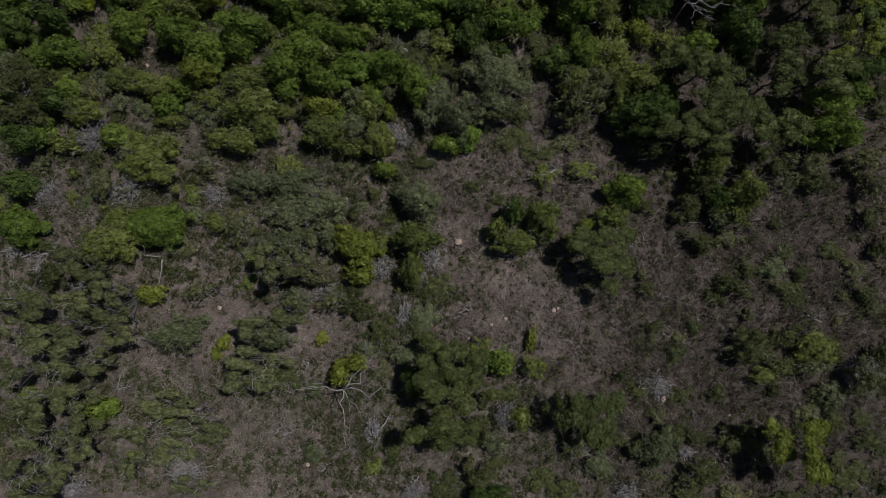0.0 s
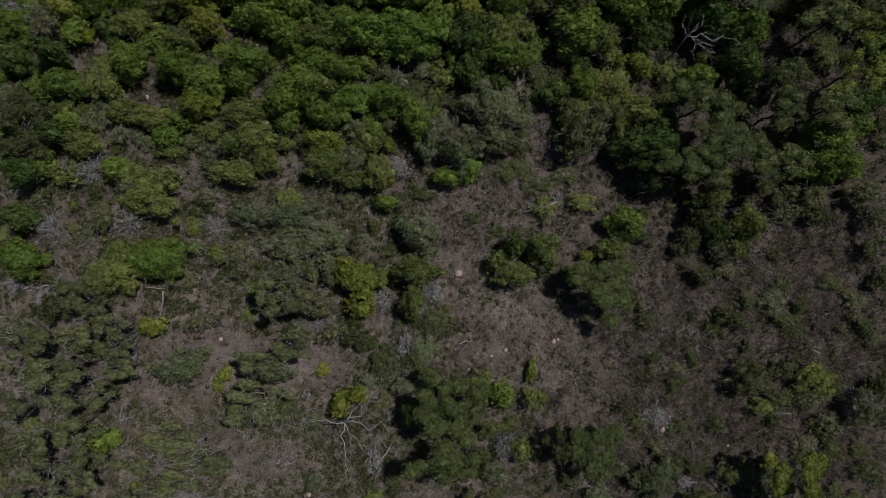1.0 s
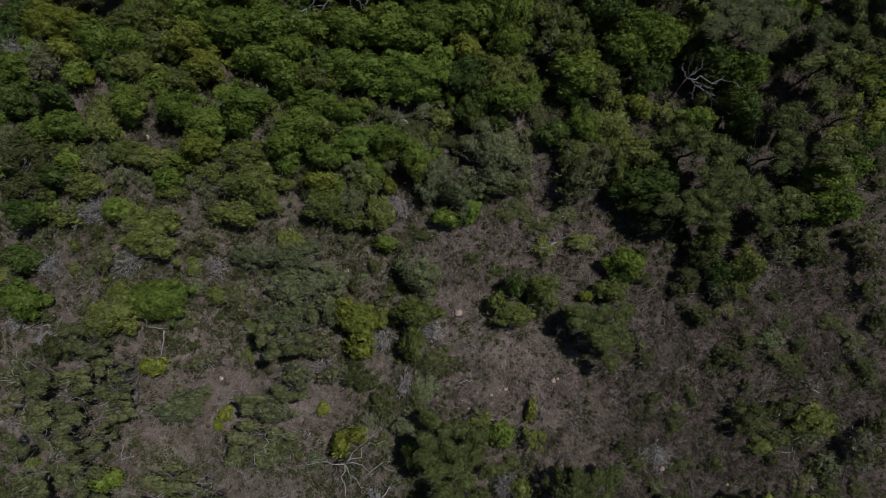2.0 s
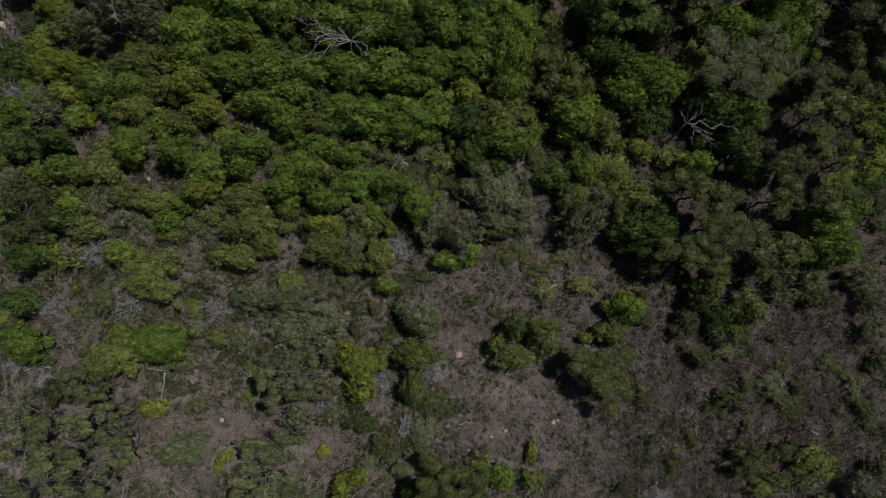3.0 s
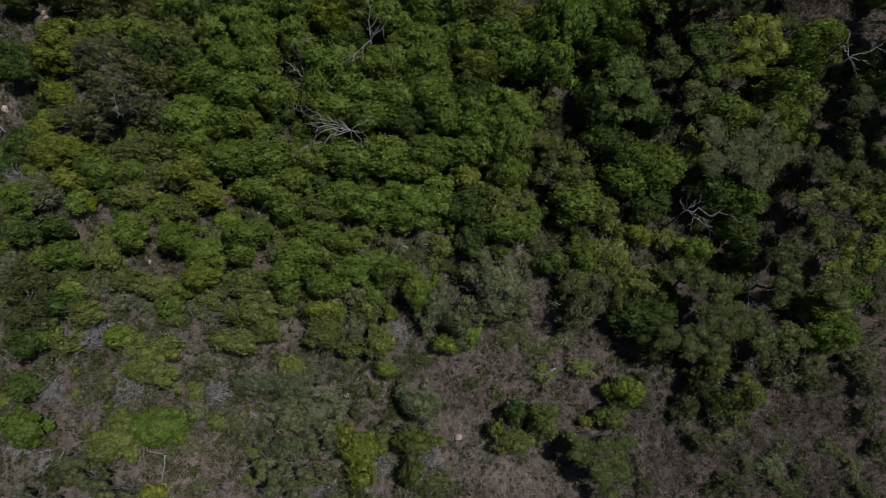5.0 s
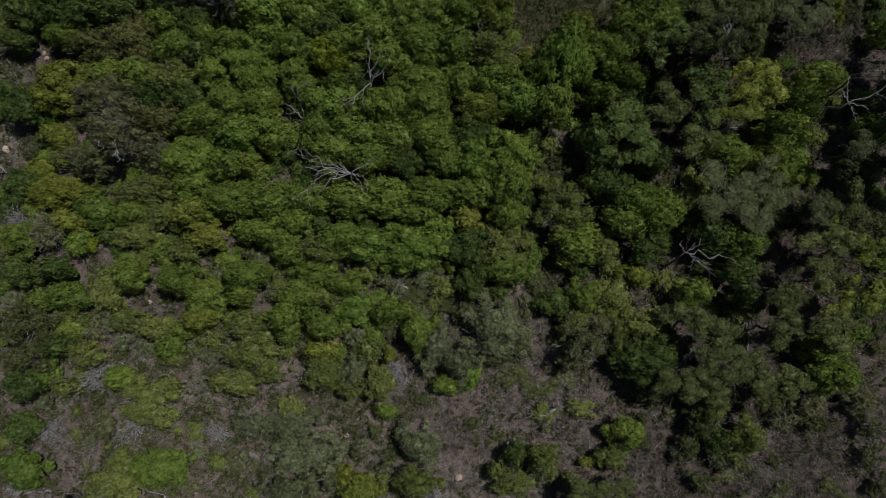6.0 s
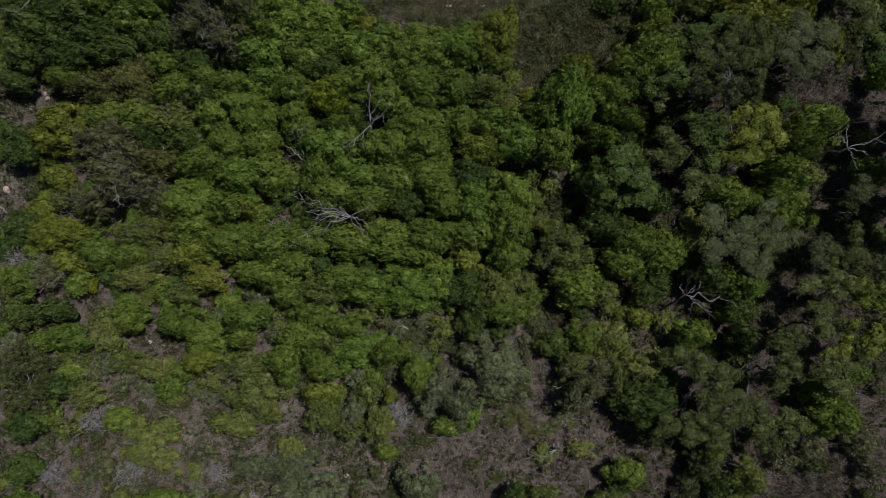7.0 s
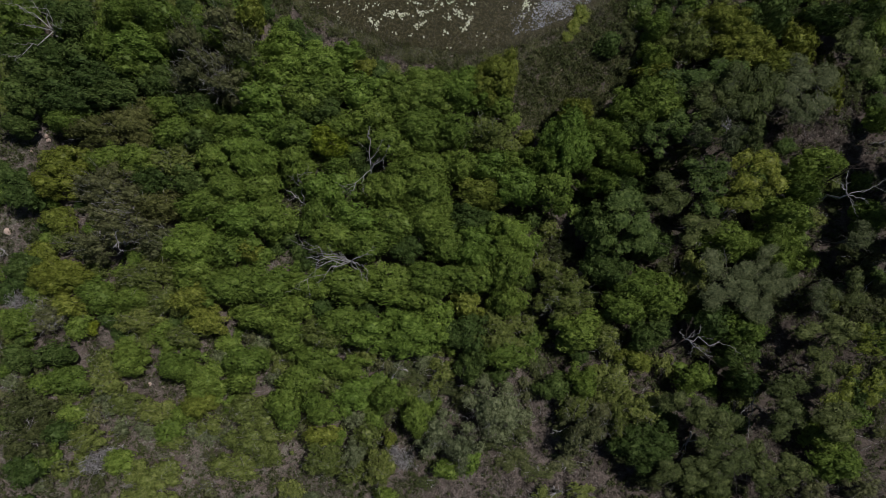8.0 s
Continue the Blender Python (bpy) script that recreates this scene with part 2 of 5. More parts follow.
def tube(points, radii, sides=5):
    """Verts and faces of a tapering limb along points."""
    verts, faces = [], []
    pts = [Vector(p) for p in points]
    for i, p in enumerate(pts):
        d = (pts[min(i + 1, len(pts) - 1)] - pts[max(i - 1, 0)]).normalized()
        a = d.orthogonal().normalized()
        b = d.cross(a)
        for k in range(sides):
            w = 2 * math.pi * k / sides
            verts.append(p + (a * math.cos(w) + b * math.sin(w)) * radii[i])
    for i in range(len(pts) - 1):
        for k in range(sides):
            k2 = (k + 1) % sides
            faces.append((i * sides + k, i * sides + k2, (i + 1) * sides + k2, (i + 1) * sides + k))
    faces.append(tuple(range(sides - 1, -1, -1)))
    faces.append(tuple((len(pts) - 1) * sides + k for k in range(sides)))
    return verts, faces


def joined(pieces):
    verts, faces = [], []
    for v, f in pieces:
        o = len(verts)
        verts += v
        faces += [tuple(i + o for i in q) for q in f]
    return verts, faces


def crooked(r, start, end, steps, wander):
    a, b = Vector(start), Vector(end)
    size = (b - a).length
    pts = [a]
    for i in range(1, steps):
        u = i / steps
        pts.append(a.lerp(b, u) + Vector((r.gauss(0, 1), r.gauss(0, 1), r.gauss(0, 0.7))) * size * wander * math.sin(math.pi * u))
    return pts + [b]


def branching(r, start, end, radius, depth, wander=0.07, twigs=3, droop=0.0, sides=5):
    """A limb with side branches, as tube pieces."""
    count = 5 if sides > 3 else 3
    pts = crooked(r, start, end, count, wander)
    out = [tube(pts, [radius * (1 - 0.8 * i / count) for i in range(len(pts))], sides)]
    if depth > 0:
        size = (Vector(end) - Vector(start)).length
        for k in range(twigs):
            u = r.uniform(0.35, 1.0)
            i = min(int(u * count), count - 1)
            p = pts[i].lerp(pts[i + 1], u * count - i)
            d = (Vector(end) - Vector(start)).normalized()
            d = (d + Vector((r.gauss(0, 0.6), r.gauss(0, 0.6), r.gauss(0, 0.4) - droop))).normalized()
            out += branching(r, p, p + d * size * r.uniform(0.3, 0.6), radius * 0.6, depth - 1, wander * 1.3, twigs, droop, max(3, sides - 1))
    return out


def limb_mesh(name, pieces, mat):
    v, f = joined(pieces)
    return mesh_from(name, v, f, mat, True)


# ---- plants: each kind is modelled in three sizes and two shapes ----
SIZES = {"small": (0.95, 1.3), "middle": (1.7, 2.2), "broad": (2.7, 3.0)}  # radius, height
TREE_SIZES = {"small": (1.7, 5.0), "middle": (2.4, 7.0), "broad": (3.4, 8.5)}
PLANT = {
    # kind: leaf length, width, cover, lobe size, gaps, twigs that show, name, label, category
    "green": (0.112, 0.08, 1.0, 0.45, 0.06, 0.10, "thicket_shrub", "dense rounded shrub with bright green leaves, in the thicket", "shrub"),
    "fresh": (0.112, 0.08, 1.0, 0.45, 0.06, 0.10, "canopy_shrub", "tall shrub with fresh green leaves in the closed canopy", "shrub"),
    "deep": (0.115, 0.08, 1.0, 0.44, 0.15, 0.05, "dark_shrub", "deep green leafy shrub with a lumpy shaded crown", "shrub"),
    "lime": (0.11, 0.078, 1.0, 0.42, 0.12, 0.05, "lime_shrub", "yellow-green leafy shrub standing out from its neighbours", "shrub"),
    "gold": (0.11, 0.078, 1.0, 0.40, 0.15, 0.15, "yellowing_shrub", "shrub with yellowing leaves and thin twigs", "shrub"),
    "tan": (0.115, 0.075, 1.0, 0.40, 0.15, 0.25, "tan_shrub", "tall shrub with tan-olive flowering tips in the thicket", "shrub"),
    "olivegreen": (0.11, 0.078, 1.0, 0.42, 0.12, 0.05, "yellowish_shrub", "domed shrub with yellowish olive-green leaves", "shrub"),
    "pale": (0.125, 0.07, 1.1, 0.34, 0.22, 0.35, "grey_green_shrub", "fine-leaved grey-green shrub with a feathery outline on dry ground", "shrub"),
    "brown": (0.125, 0.07, 0.95, 0.34, 0.25, 0.6, "greyish_shrub", "half-bare shrub with dull grey-brown foliage", "shrub"),
    "mixed": (0.115, 0.078, 1.0, 0.40, 0.2, 0.6, "patchy_shrub", "light green shrub with bare grey twigs showing through", "shrub"),
    "dull": (0.125, 0.08, 1.1, 0.34, 0.22, 0.25, "dull_shrub", "dull olive shrub blending into the dry scrub", "shrub"),
}
TREE = {
    "olive": ("olive", 0.14, 0.085, "olive_tree", "open-crowned tree with dull olive foliage and grey crooked limbs", "tree"),
    "wispy": ("sage", 0.14, 0.05, "wispy_tree", "tall tree with a thin wispy grey-green crown", "tree"),
    "feathery": ("fern", 0.125, 0.06, "feathery_tree", "tree with feathery olive-green foliage and thin dark limbs", "tree"),
    "leafy": ("deep", 0.14, 0.09, "leafy_tree", "tree with clustered deep green leaves and a dark trunk", "tree"),
    "bright": ("olivegreen", 0.14, 0.09, "bright_tree", "tree with yellowish green leaf clusters over dark limbs", "tree"),
}


def bumps(rng, d, size):
    """A soft lumpy relief over directions d, of about -1 to 1."""
    out = np.zeros(len(d))
    for k in range(7):
        out += np.sin(d @ (unit(rng.normal(size=3)) * size * rng.uniform(0.6, 1.6)) + rng.uniform(0, 6.28))
    return out / 3.2


def crown_points(rng, lobes, cover, length, width, up=0.18, rough=0.07):
    """Points and facings of leaves, gathered in small sprays over the lumpy shells of lobes (x, y, z, radius, flatness)."""
    at, face = [], []
    for x, y, z, rad, flat in lobes:
        n = max(6, int(cover * 2 * math.pi * rad * rad * (0.4 + 0.6 * flat) / (length * width * 0.5) / 7))
        d = unit(rng.normal(size=(n, 3)))
        d[:, 2] = np.where(d[:, 2] < -0.15, -d[:, 2], d[:, 2])
        depth = 1 + 0.11 * bumps(rng, d, 3.4 * max(rad, 0.5) ** 0.5) + 0.10 * bumps(rng, d, 9 * max(rad, 0.5) ** 0.5) + rng.uniform(-1.3 * rough, rough, n)
        depth = np.where(rng.uniform(size=n) < 0.06, depth + 0.16, depth)[:, None]
        p = d * depth * np.array([rad, rad, rad * flat]) + np.array([x, y, z])
        f = d + rng.normal(size=(n, 3)) * 0.52
        f[:, 2] += up
        f = unit(f)
        p, f = np.repeat(p, 7, axis=0), np.repeat(f, 7, axis=0)
        off = rng.normal(size=p.shape) * length * 0.6
        off -= f * (off * f).sum(1, keepdims=True) * 0.65
        at.append(p + off)
        face.append(unit(f + rng.normal(size=p.shape) * 0.28))
    at, face = np.concatenate(at), np.concatenate(face)
    buried = np.zeros(len(at), bool)
    for x, y, z, rad, flat in lobes:
        q = (at - np.array([x, y, z])) / np.array([rad, rad, rad * flat])
        buried |= (q * q).sum(1) < 0.62
    return at[~buried], face[~buried]


BALL = bmesh.new()
bmesh.ops.create_icosphere(BALL, subdivisions=2, radius=1.0)
BALL_FACES = np.array([[v.co[:] for v in f.verts] for f in BALL.faces])
BALL.free()


def inner_leaves(rng, lobes, inside):
    """Broader overlapping leaves under the sprays of each lobe, which close the crown."""
    out = []
    for x, y, z, rad, flat in lobes:
        shell = BALL_FACES[(BALL_FACES.mean(1)[:, 2] > -0.05) & (rng.uniform(size=len(BALL_FACES)) < (1.0 if rad > 0.45 else 0.5))]
        mid = shell.mean(1, keepdims=True)
        shell = (mid + (shell - mid) * 1.25 + rng.normal(size=shell.shape) * 0.06) * rng.uniform(0.9, 1.08, (len(shell), 1, 1))
        shell = shell * np.array([rad, rad, rad * flat]) * inside + np.array([x, y, z])
        out.append(shell)
    out = np.concatenate(out)
    mids = out.mean(1)
    buried = out[:, :, 2].min(1) < 0.02
    for x, y, z, rad, flat in lobes:
        q = (mids - np.array([x, y, z])) / np.array([rad, rad, rad * flat])
        buried |= (q * q).sum(1) < 0.55 * inside * inside
    return out[~buried]


def shrub_model(kind, size, shape):
    leaf_l, leaf_w, cover, lobe, gaps, twiggy, name, label, category = PLANT[kind]
    R, H = SIZES[size]
    rng = np.random.default_rng(sum(map(ord, kind + size)) * 7 + shape)
    r = random.Random(sum(map(ord, kind + size)) * 3 + shape)
    lobes = []
    count = {"small": 9, "middle": 21, "broad": 44}[size]
    for i in range(count):
        a, u = i * 2.39996 + rng.uniform(-0.5, 0.5), math.sqrt((i + 0.5) / count)
        rad = 1.1 * lobe * R * (count / 13) ** -0.42 * rng.uniform(0.55, 1.3)
        q = u * (1 + 0.16 * math.sin(2 * a + shape * 2.1) + 0.13 * math.sin(3 * a + shape * 4.0 + R)) * (R - rad * 0.75) * rng.uniform(0.8, 1.12)
        top = H * (1 - 0.44 * u ** 2.6) * rng.uniform(0.74, 1.08)
        if rng.uniform() < gaps * 0.7:
            top *= 0.55
            rad *= 0.7
        elif u > 0.6 and rng.uniform() < 0.4:
            q *= 1.2
            rad *= 0.75
        lobes.append((q * math.cos(a), q * math.sin(a), max(top - rad * 0.8, 0.25 * rad), rad, rng.uniform(0.65, 0.95)))
    at, face = crown_points(rng, lobes, 0.88 * cover * (1 - 0.3 * min(twiggy, 1)), leaf_l, leaf_w, 0.18, 0.14)
    keep = (at[:, 2] > 0.04) & ((at[:, 2] > 0.42 * H) | (rng.uniform(size=len(at)) < 0.1))
    thing = tagged(new(name), label=label, category=category, group=name.replace("_", " ") + "s of the bush")
    stems = []
    for i in range(4):
        a = i * 1.6 + rng.uniform(0, 1)
        stems += branching(r, (0.08 * math.cos(a), 0.08 * math.sin(a), -0.08), (R * 0.5 * math.cos(a), R * 0.5 * math.sin(a), H * 0.62), 0.045 * R ** 0.5, 1, 0.1, 1, 0, 3)
    stem = part("stem", limb_mesh("stem", stems, BARK), thing)
    foliage = np.concatenate([leaves(rng, at[keep], face[keep], leaf_l, leaf_w), inner_leaves(rng, lobes, 0.79 if twiggy < 0.2 else 0.71)])
    part("crown", loose_mesh("crown", foliage, LEAF[kind]), thing)
    if twiggy > 0.2:
        out = []
        for i in range(int(15 * twiggy * R)):
            a, u = rng.uniform(0, 6.28), math.sqrt(rng.uniform(0, 1))
            s = Vector((0.02 * math.cos(a), 0.02 * math.sin(a), H * 0.3))
            e = Vector((u * R * 1.0 * math.cos(a + 0.2), u * R * 1.0 * math.sin(a + 0.2), H * (1.10 - 0.55 * u * u)))
            out += branching(r, s, e, 0.02, 1, 0.10, 2, 0, 3)
        part("branchwork", limb_mesh("branchwork", out, TWIG), stem, "thin bare grey twigs")
    return thing


def tree_model(kind, size, shape):
    leaf, leaf_l, leaf_w, name, label, category = TREE[kind]
    R, H = TREE_SIZES[size]
    rng = np.random.default_rng(sum(map(ord, kind + size)) * 11 + shape)
    r = random.Random(sum(map(ord, kind + size)) * 5 + shape)
    thing = tagged(new(name), label=label, category=category, group=name.replace("_", " ") + "s of the bush")
    lean = Vector((rng.uniform(-0.5, 0.5), rng.uniform(-0.5, 0.5), 0))
    fork = lean * 0.6 + Vector((0, 0, H * 0.42))
    pts = crooked(r, (0, 0, -0.15), fork, 5, 0.04)
    trunk = part("trunk", limb_mesh("trunk", [tube(pts, [0.026 * R + 0.05 - 0.007 * R * i / 2 for i in range(len(pts))], 7)], BARK), thing)
    lobes, count = [], {"small": 4, "middle": 6, "broad": 8}[size]
    for i in range(count):
        a = i * 6.283 / count + rng.uniform(-0.35, 0.35)
        u = rng.uniform(0.55, 0.85) if i % 3 else rng.uniform(0.1, 0.4)
        e = Vector((u * R * math.cos(a), u * R * math.sin(a), H * (0.93 - 0.22 * u * u) * rng.uniform(0.86, 1.0)))
        part("limb", limb_mesh("limb", branching(r, fork, e, 0.012 * R + 0.018, 2, 0.09, 2, 0, 4), LOGWOOD if kind in ("olive", "wispy") else BARK), trunk)
        for k in range(3 if kind == "olive" else 4):
            b, v = rng.uniform(0, 6.283), rng.uniform(0.1, 0.46) * R * 0.75
            rad = R * (rng.uniform(0.2, 0.34) if kind == "olive" else rng.uniform(0.17, 0.30))
            lobes.append((e.x + v * math.cos(b), e.y + v * math.sin(b), e.z + rng.uniform(-0.75, 0.25) * R * 0.3, rad, rng.uniform(0.5, 0.8)))
    for k in range(3 if kind == "olive" else 0):
        a, u = rng.uniform(0, 6.283), rng.uniform(0.5, 1.0)
        e = Vector((u * R * math.cos(a), u * R * math.sin(a), H * rng.uniform(0.82, 1.0)))
        part("bare_branch", limb_mesh("bare_branch", branching(r, fork, e, 0.035, 2, 0.10, 3, 0.05, 3), TWIG), trunk, "leafless grey branch")
    at, face = crown_points(rng, lobes, 1.1 if kind == "wispy" else 0.9, leaf_l, leaf_w, 0.3, 0.12)
    foliage = np.concatenate([leaves(rng, at, face, leaf_l, leaf_w), inner_leaves(rng, lobes, 0.7 if kind == "wispy" else 0.84)])
    part("crown", loose_mesh("crown", foliage, LEAF[leaf]), thing)
    return thing


def bare_model(kind, size, shape):
    """A leafless shrub: a spray of thin grey twigs."""
    R, H = {"small": (0.8, 0.9), "middle": (1.3, 1.4), "broad": (2.0, 1.9)}[size]
    r = random.Random(sum(map(ord, kind + size)) * 13 + shape)
    mat = TWIG if kind == "bare" else TWIG_TAN
    name, label = ("bare_shrub", "leafless shrub of tangled pale grey twigs") if kind == "bare" else ("dry_shrub", "dried-out shrub of fine tan twigs")
    thing = tagged(new(name), label=label, category="shrub", group=name.replace("_", " ") + "s of the bush")
    rng = np.random.default_rng(shape + 5)
    for i in range({"small": 6, "middle": 9, "broad": 12}[size]):
        a = i * 2.4 + r.uniform(-0.4, 0.4)
        u = r.uniform(0.35, 0.95)
        pieces = branching(r, (0.05 * math.cos(a), 0.05 * math.sin(a), -0.05), (u * R * math.cos(a), u * R * math.sin(a), H * (1.05 - 0.6 * u)), 0.04 if kind == "bare" else 0.024, 2, 0.10 if kind == "bare" else 0.16, 4, 0.05, 3)
        part("branch", limb_mesh("branch", pieces, mat), thing)
    n = {"small": 260, "middle": 600, "broad": 1200}[size]
    d = unit(rng.normal(size=(n, 3)))
    d[:, 2] = np.abs(d[:, 2])
    p = d * rng.uniform(0.35, 1.0, (n, 1)) * np.array([R * 0.85, R * 0.85, H * 0.95])
    spray = part("spray", loose_mesh("spray", leaves(rng, p, unit(rng.normal(size=(n, 3)) + np.array([0, 0, 0.5])), 0.30 if kind == "bare" else 0.20, 0.035 if kind == "bare" else 0.022), mat), thing, "fine dry twig tips")
    tagged(spray, label="fine dry twig tips", kind="stuff")
    return thing


MODELS = {}
PLANTED = []
plant_count = 0


def plant(kind, x, y, width, height, long=1.0):
    """Sets a plant of that kind with its crown's width and its height, on the ground at x, y."""
    global plant_count
    plant_count += 1
    half = width / 2
    if kind in PLANT:
        table, make = SIZES, shrub_model
    elif kind in TREE:
        table, make = TREE_SIZES, tree_model
    else:
        table, make = {"small": (0.8, 0.9), "middle": (1.3, 1.4), "broad": (2.0, 1.9)}, bare_model
    size = min(table, key=lambda s: abs(math.log(table[s][0] / half)))
    shape = (plant_count * 7 + int(abs(x) * 10)) % 3
    R, H = table[size]
    turn = (plant_count * 137.5) % 360
    skew = 0.86 + 0.3 * ((plant_count * 0.618) % 1)
    m = Matrix.LocRotScale((x, y, ground_height(x, y)), Euler((0, 0, radians(turn))), (half / R * skew, half / R / skew, height / H))
    if long != 1.0:
        quarter = plant_count % 4
        along, across = half / R * long ** 0.5, half / R * long ** -0.5
        m = Matrix.LocRotScale(m.translation, Euler((0, 0, quarter * math.pi / 2)), (across, along, height / H) if quarter % 2 else (along, across, height / H))
    PLANTED.append((x, y, half, kind))
    key = (kind, size, shape)
    if key not in MODELS:
        MODELS[key] = make(kind, size, shape)
        made = MODELS[key]
    else:
        made = copy_thing(MODELS[key], Matrix())
    made.matrix_basis = m
    return made


# ---- ground: one sheet out to the horizon, with the pond's basin in it ----
POND = (-0.4, 53.5, 15.5)  # centre x, y and radius of the water
WATER_LEVEL = -0.30


def pond_edge(x, y):
    """Metres outside the water's edge (negative: inside)."""
    dx, dy = x - POND[0], y - POND[1]
    a = math.atan2(dy, dx)
    return math.hypot(dx, dy) - POND[2] - 0.5 * math.cos(4 * (a + 0.8)) - 0.15 * math.sin(7 * a)


def ground_height(x, y):
    d = pond_edge(x, y)
    u = min(max((2.6 - d) / 4.5, 0.0), 1.0)
    dip = -0.75 * u * u * (3 - 2 * u)
    fade = 1.0 if abs(x) < 45 and -30 < y < 60 else 0.0
    return dip + fade * 0.10 * noise.noise(Vector((x * 0.22, y * 0.22, 0))) + fade * 0.05 * noise.noise(Vector((x * 0.9, y * 0.9, 3)))


def steps(low, high, fine, far):
    out = list(np.arange(low, high + 1e-6, fine))
    d, gap = 0.0, fine
    while d < far:
        gap *= 1.6
        d += gap
        out = [low - d] + out + [high + d]
    return out


gx, gy = steps(-42, 42, 0.45, 900), steps(-27, 60, 0.45, 900)
ground_verts = [(x, y, ground_height(x, y)) for y in gy for x in gx]
nx = len(gx)
ground_faces = [(j * nx + i, j * nx + i + 1, (j + 1) * nx + i + 1, (j + 1) * nx + i) for j in range(len(gy) - 1) for i in range(nx - 1)]
ground = tagged(new("ground", mesh_from("ground", ground_verts, ground_faces, SOIL, True)), label="dry brown bush soil with leaf litter and worn bare patches", category="ground", kind="structure")

# water
ring = [(POND[0] + (POND[2] + 1.6) * math.cos(a * math.pi / 48), POND[1] + (POND[2] + 1.6) * math.sin(a * math.pi / 48), WATER_LEVEL) for a in range(96)]
water = tagged(new("water", mesh_from("water", [(POND[0], POND[1], WATER_LEVEL)] + ring, [(0, 1 + k, 1 + (k + 1) % 96) for k in range(96)], WATER)), label="still dark pond water with weed under the surface", category="water", kind="structure")


# ---- loose growth that nobody could count ----
def blob(x, y, spots):
    """How far a place lies within soft-edged patches (x, y, half width, half depth)."""
    best = 0.0
    for cx, cy, rx, ry in spots:
        d = math.hypot((x - cx) / rx, (y - cy) / ry)
        best = max(best, 1.0 - max(0.0, d - 0.6) / 0.6)
    return max(0.0, best)


BROWN_SPOTS = [(24, -6, 13, 9), (9, 5, 6, 5), (6, -9, 7, 4), (2, 1, 3, 4), (26, 2, 9, 6), (-22, 11, 3, 4), (-29, 15, 3, 2), (-31, 31, 3, 3), (28, 16, 4, 3), (28, 32, 5, 4), (16, -14, 9, 6), (27, -15, 7, 6), (7, 12, 3, 4)]
BARE_SPOTS = [(-17, -9, 3, 4), (-20, -11, 4, 3), (-14, -17, 5, 3), (4, -8, 3, 2), (7, -8.5, 3, 2), (-8, -7, 3, 1.5), (-10, -9, 4, 3), (-1, 13, 2, 1), (-31, -3, 3, 2), (7, -6, 4, 2.5), (31.5, 31, 4, 2)]
CLEAR_SPOTS = [(-22, 11, 2, 3), (-28.5, 14.5, 3, 1.6), (-33.4, 29.4, 3.2, 2.4), (-33.8, 22.0, 2.8, 2.8), (30, 15, 3, 3), (10, 35.5, 6, 5), (30, 32, 4, 3), (7, 12, 4, 3), (4, 9, 3, 3), (26, 17, 2.5, 2), (18, 16, 1.5, 1.5)]
GREEN_SPOTS = [(-10, 3, 8, 4), (-14, -16, 20, 5), (-3, -15, 8, 6), (-17, 3, 4, 3), (-2, -10, 4, 6), (-20, 9, 8, 5), (-30, 6, 6, 6), (4, -17, 8, 4), (10, 36, 5, 5), (-24, 12, 10, 5), (-25, 1, 10, 5), (-9, -3, 7, 3), (0, -14, 9, 4), (-33.4, 29.4, 3, 2.4), (-33.8, 22, 3, 2.6)]


# ---- shrubs and trees: kind, place, crown width, height ----
# the open lower slope
plant("deep", -31.3, 1.3, 2.5, 3.0)
plant("green", -31.3, -1.8, 3.5, 2.8)
plant("bare", -29.9, 0.7, 2.3, 1.6)
plant("brown", -25.2, 1.5, 2.8, 2.0)
plant("bare", -23.8, 1.3, 3.0, 1.8)
plant("brown", -23.8, -0.2, 1.9, 1.0, 1.70)
plant("bare", -17.1, 1.1, 2.1, 1.1)
plant("mixed", -16.7, -0.9, 2.0, 1.6, 1.22)
plant("green", -20.9, -1.5, 4.3, 2.9, 1.19)
plant("mixed", -24.0, -2.7, 3.9, 2.7, 1.22)
plant("mixed", -23.8, -1.3, 2.9, 2.2, 1.33)
plant("dry", -26.7, -0.8, 2.5, 0.9)
plant("dry", -29.5, -0.3, 2.3, 0.8, 1.43)
plant("brown", -15.0, -1.0, 3.2, 2.0, 0.84)
plant("bare", -15.0, -1.2, 2.5, 1.5, 0.87)
plant("pale", -14.1, 1.9, 2.9, 2.0, 1.21)
plant("pale", -11.1, 1.9, 3.8, 2.4, 1.46)
plant("pale", -9.1, 0.6, 3.8, 2.7, 1.30)
plant("pale", -11.4, -0.2, 3.6, 2.4, 1.43)
plant("pale", -8.6, -1.2, 2.5, 2.2, 1.30)
plant("pale", -11.0, -2.6, 3.2, 3.8, 1.47)
plant("olive", -12.1, -3.2, 2.5, 4.6, 1.14)
plant("olive", -11.6, -4.7, 2.5, 4.8, 1.37)
plant("olive", -9.6, -3.7, 2.7, 4.8, 1.26)
plant("olive", -9.4, -2.1, 2.4, 3.2, 1.30)
plant("olive", -12.9, -8.4, 2.9, 4.0, 1.74)
plant("olive", -10.7, -7.6, 2.7, 4.0, 1.45)
plant("pale", -10.5, -6.5, 2.4, 2.9, 1.43)
plant("mixed", -25.4, -3.3, 2.9, 2.7, 1.33)
plant("olive", -26.8, -3.6, 2.9, 4.0, 1.19)
plant("olive", -25.3, -4.9, 2.6, 3.8, 1.37)
plant("olive", -28.9, -7.2, 4.0, 4.6, 1.59)
plant("olive", -25.4, -7.2, 2.9, 4.4, 1.74)
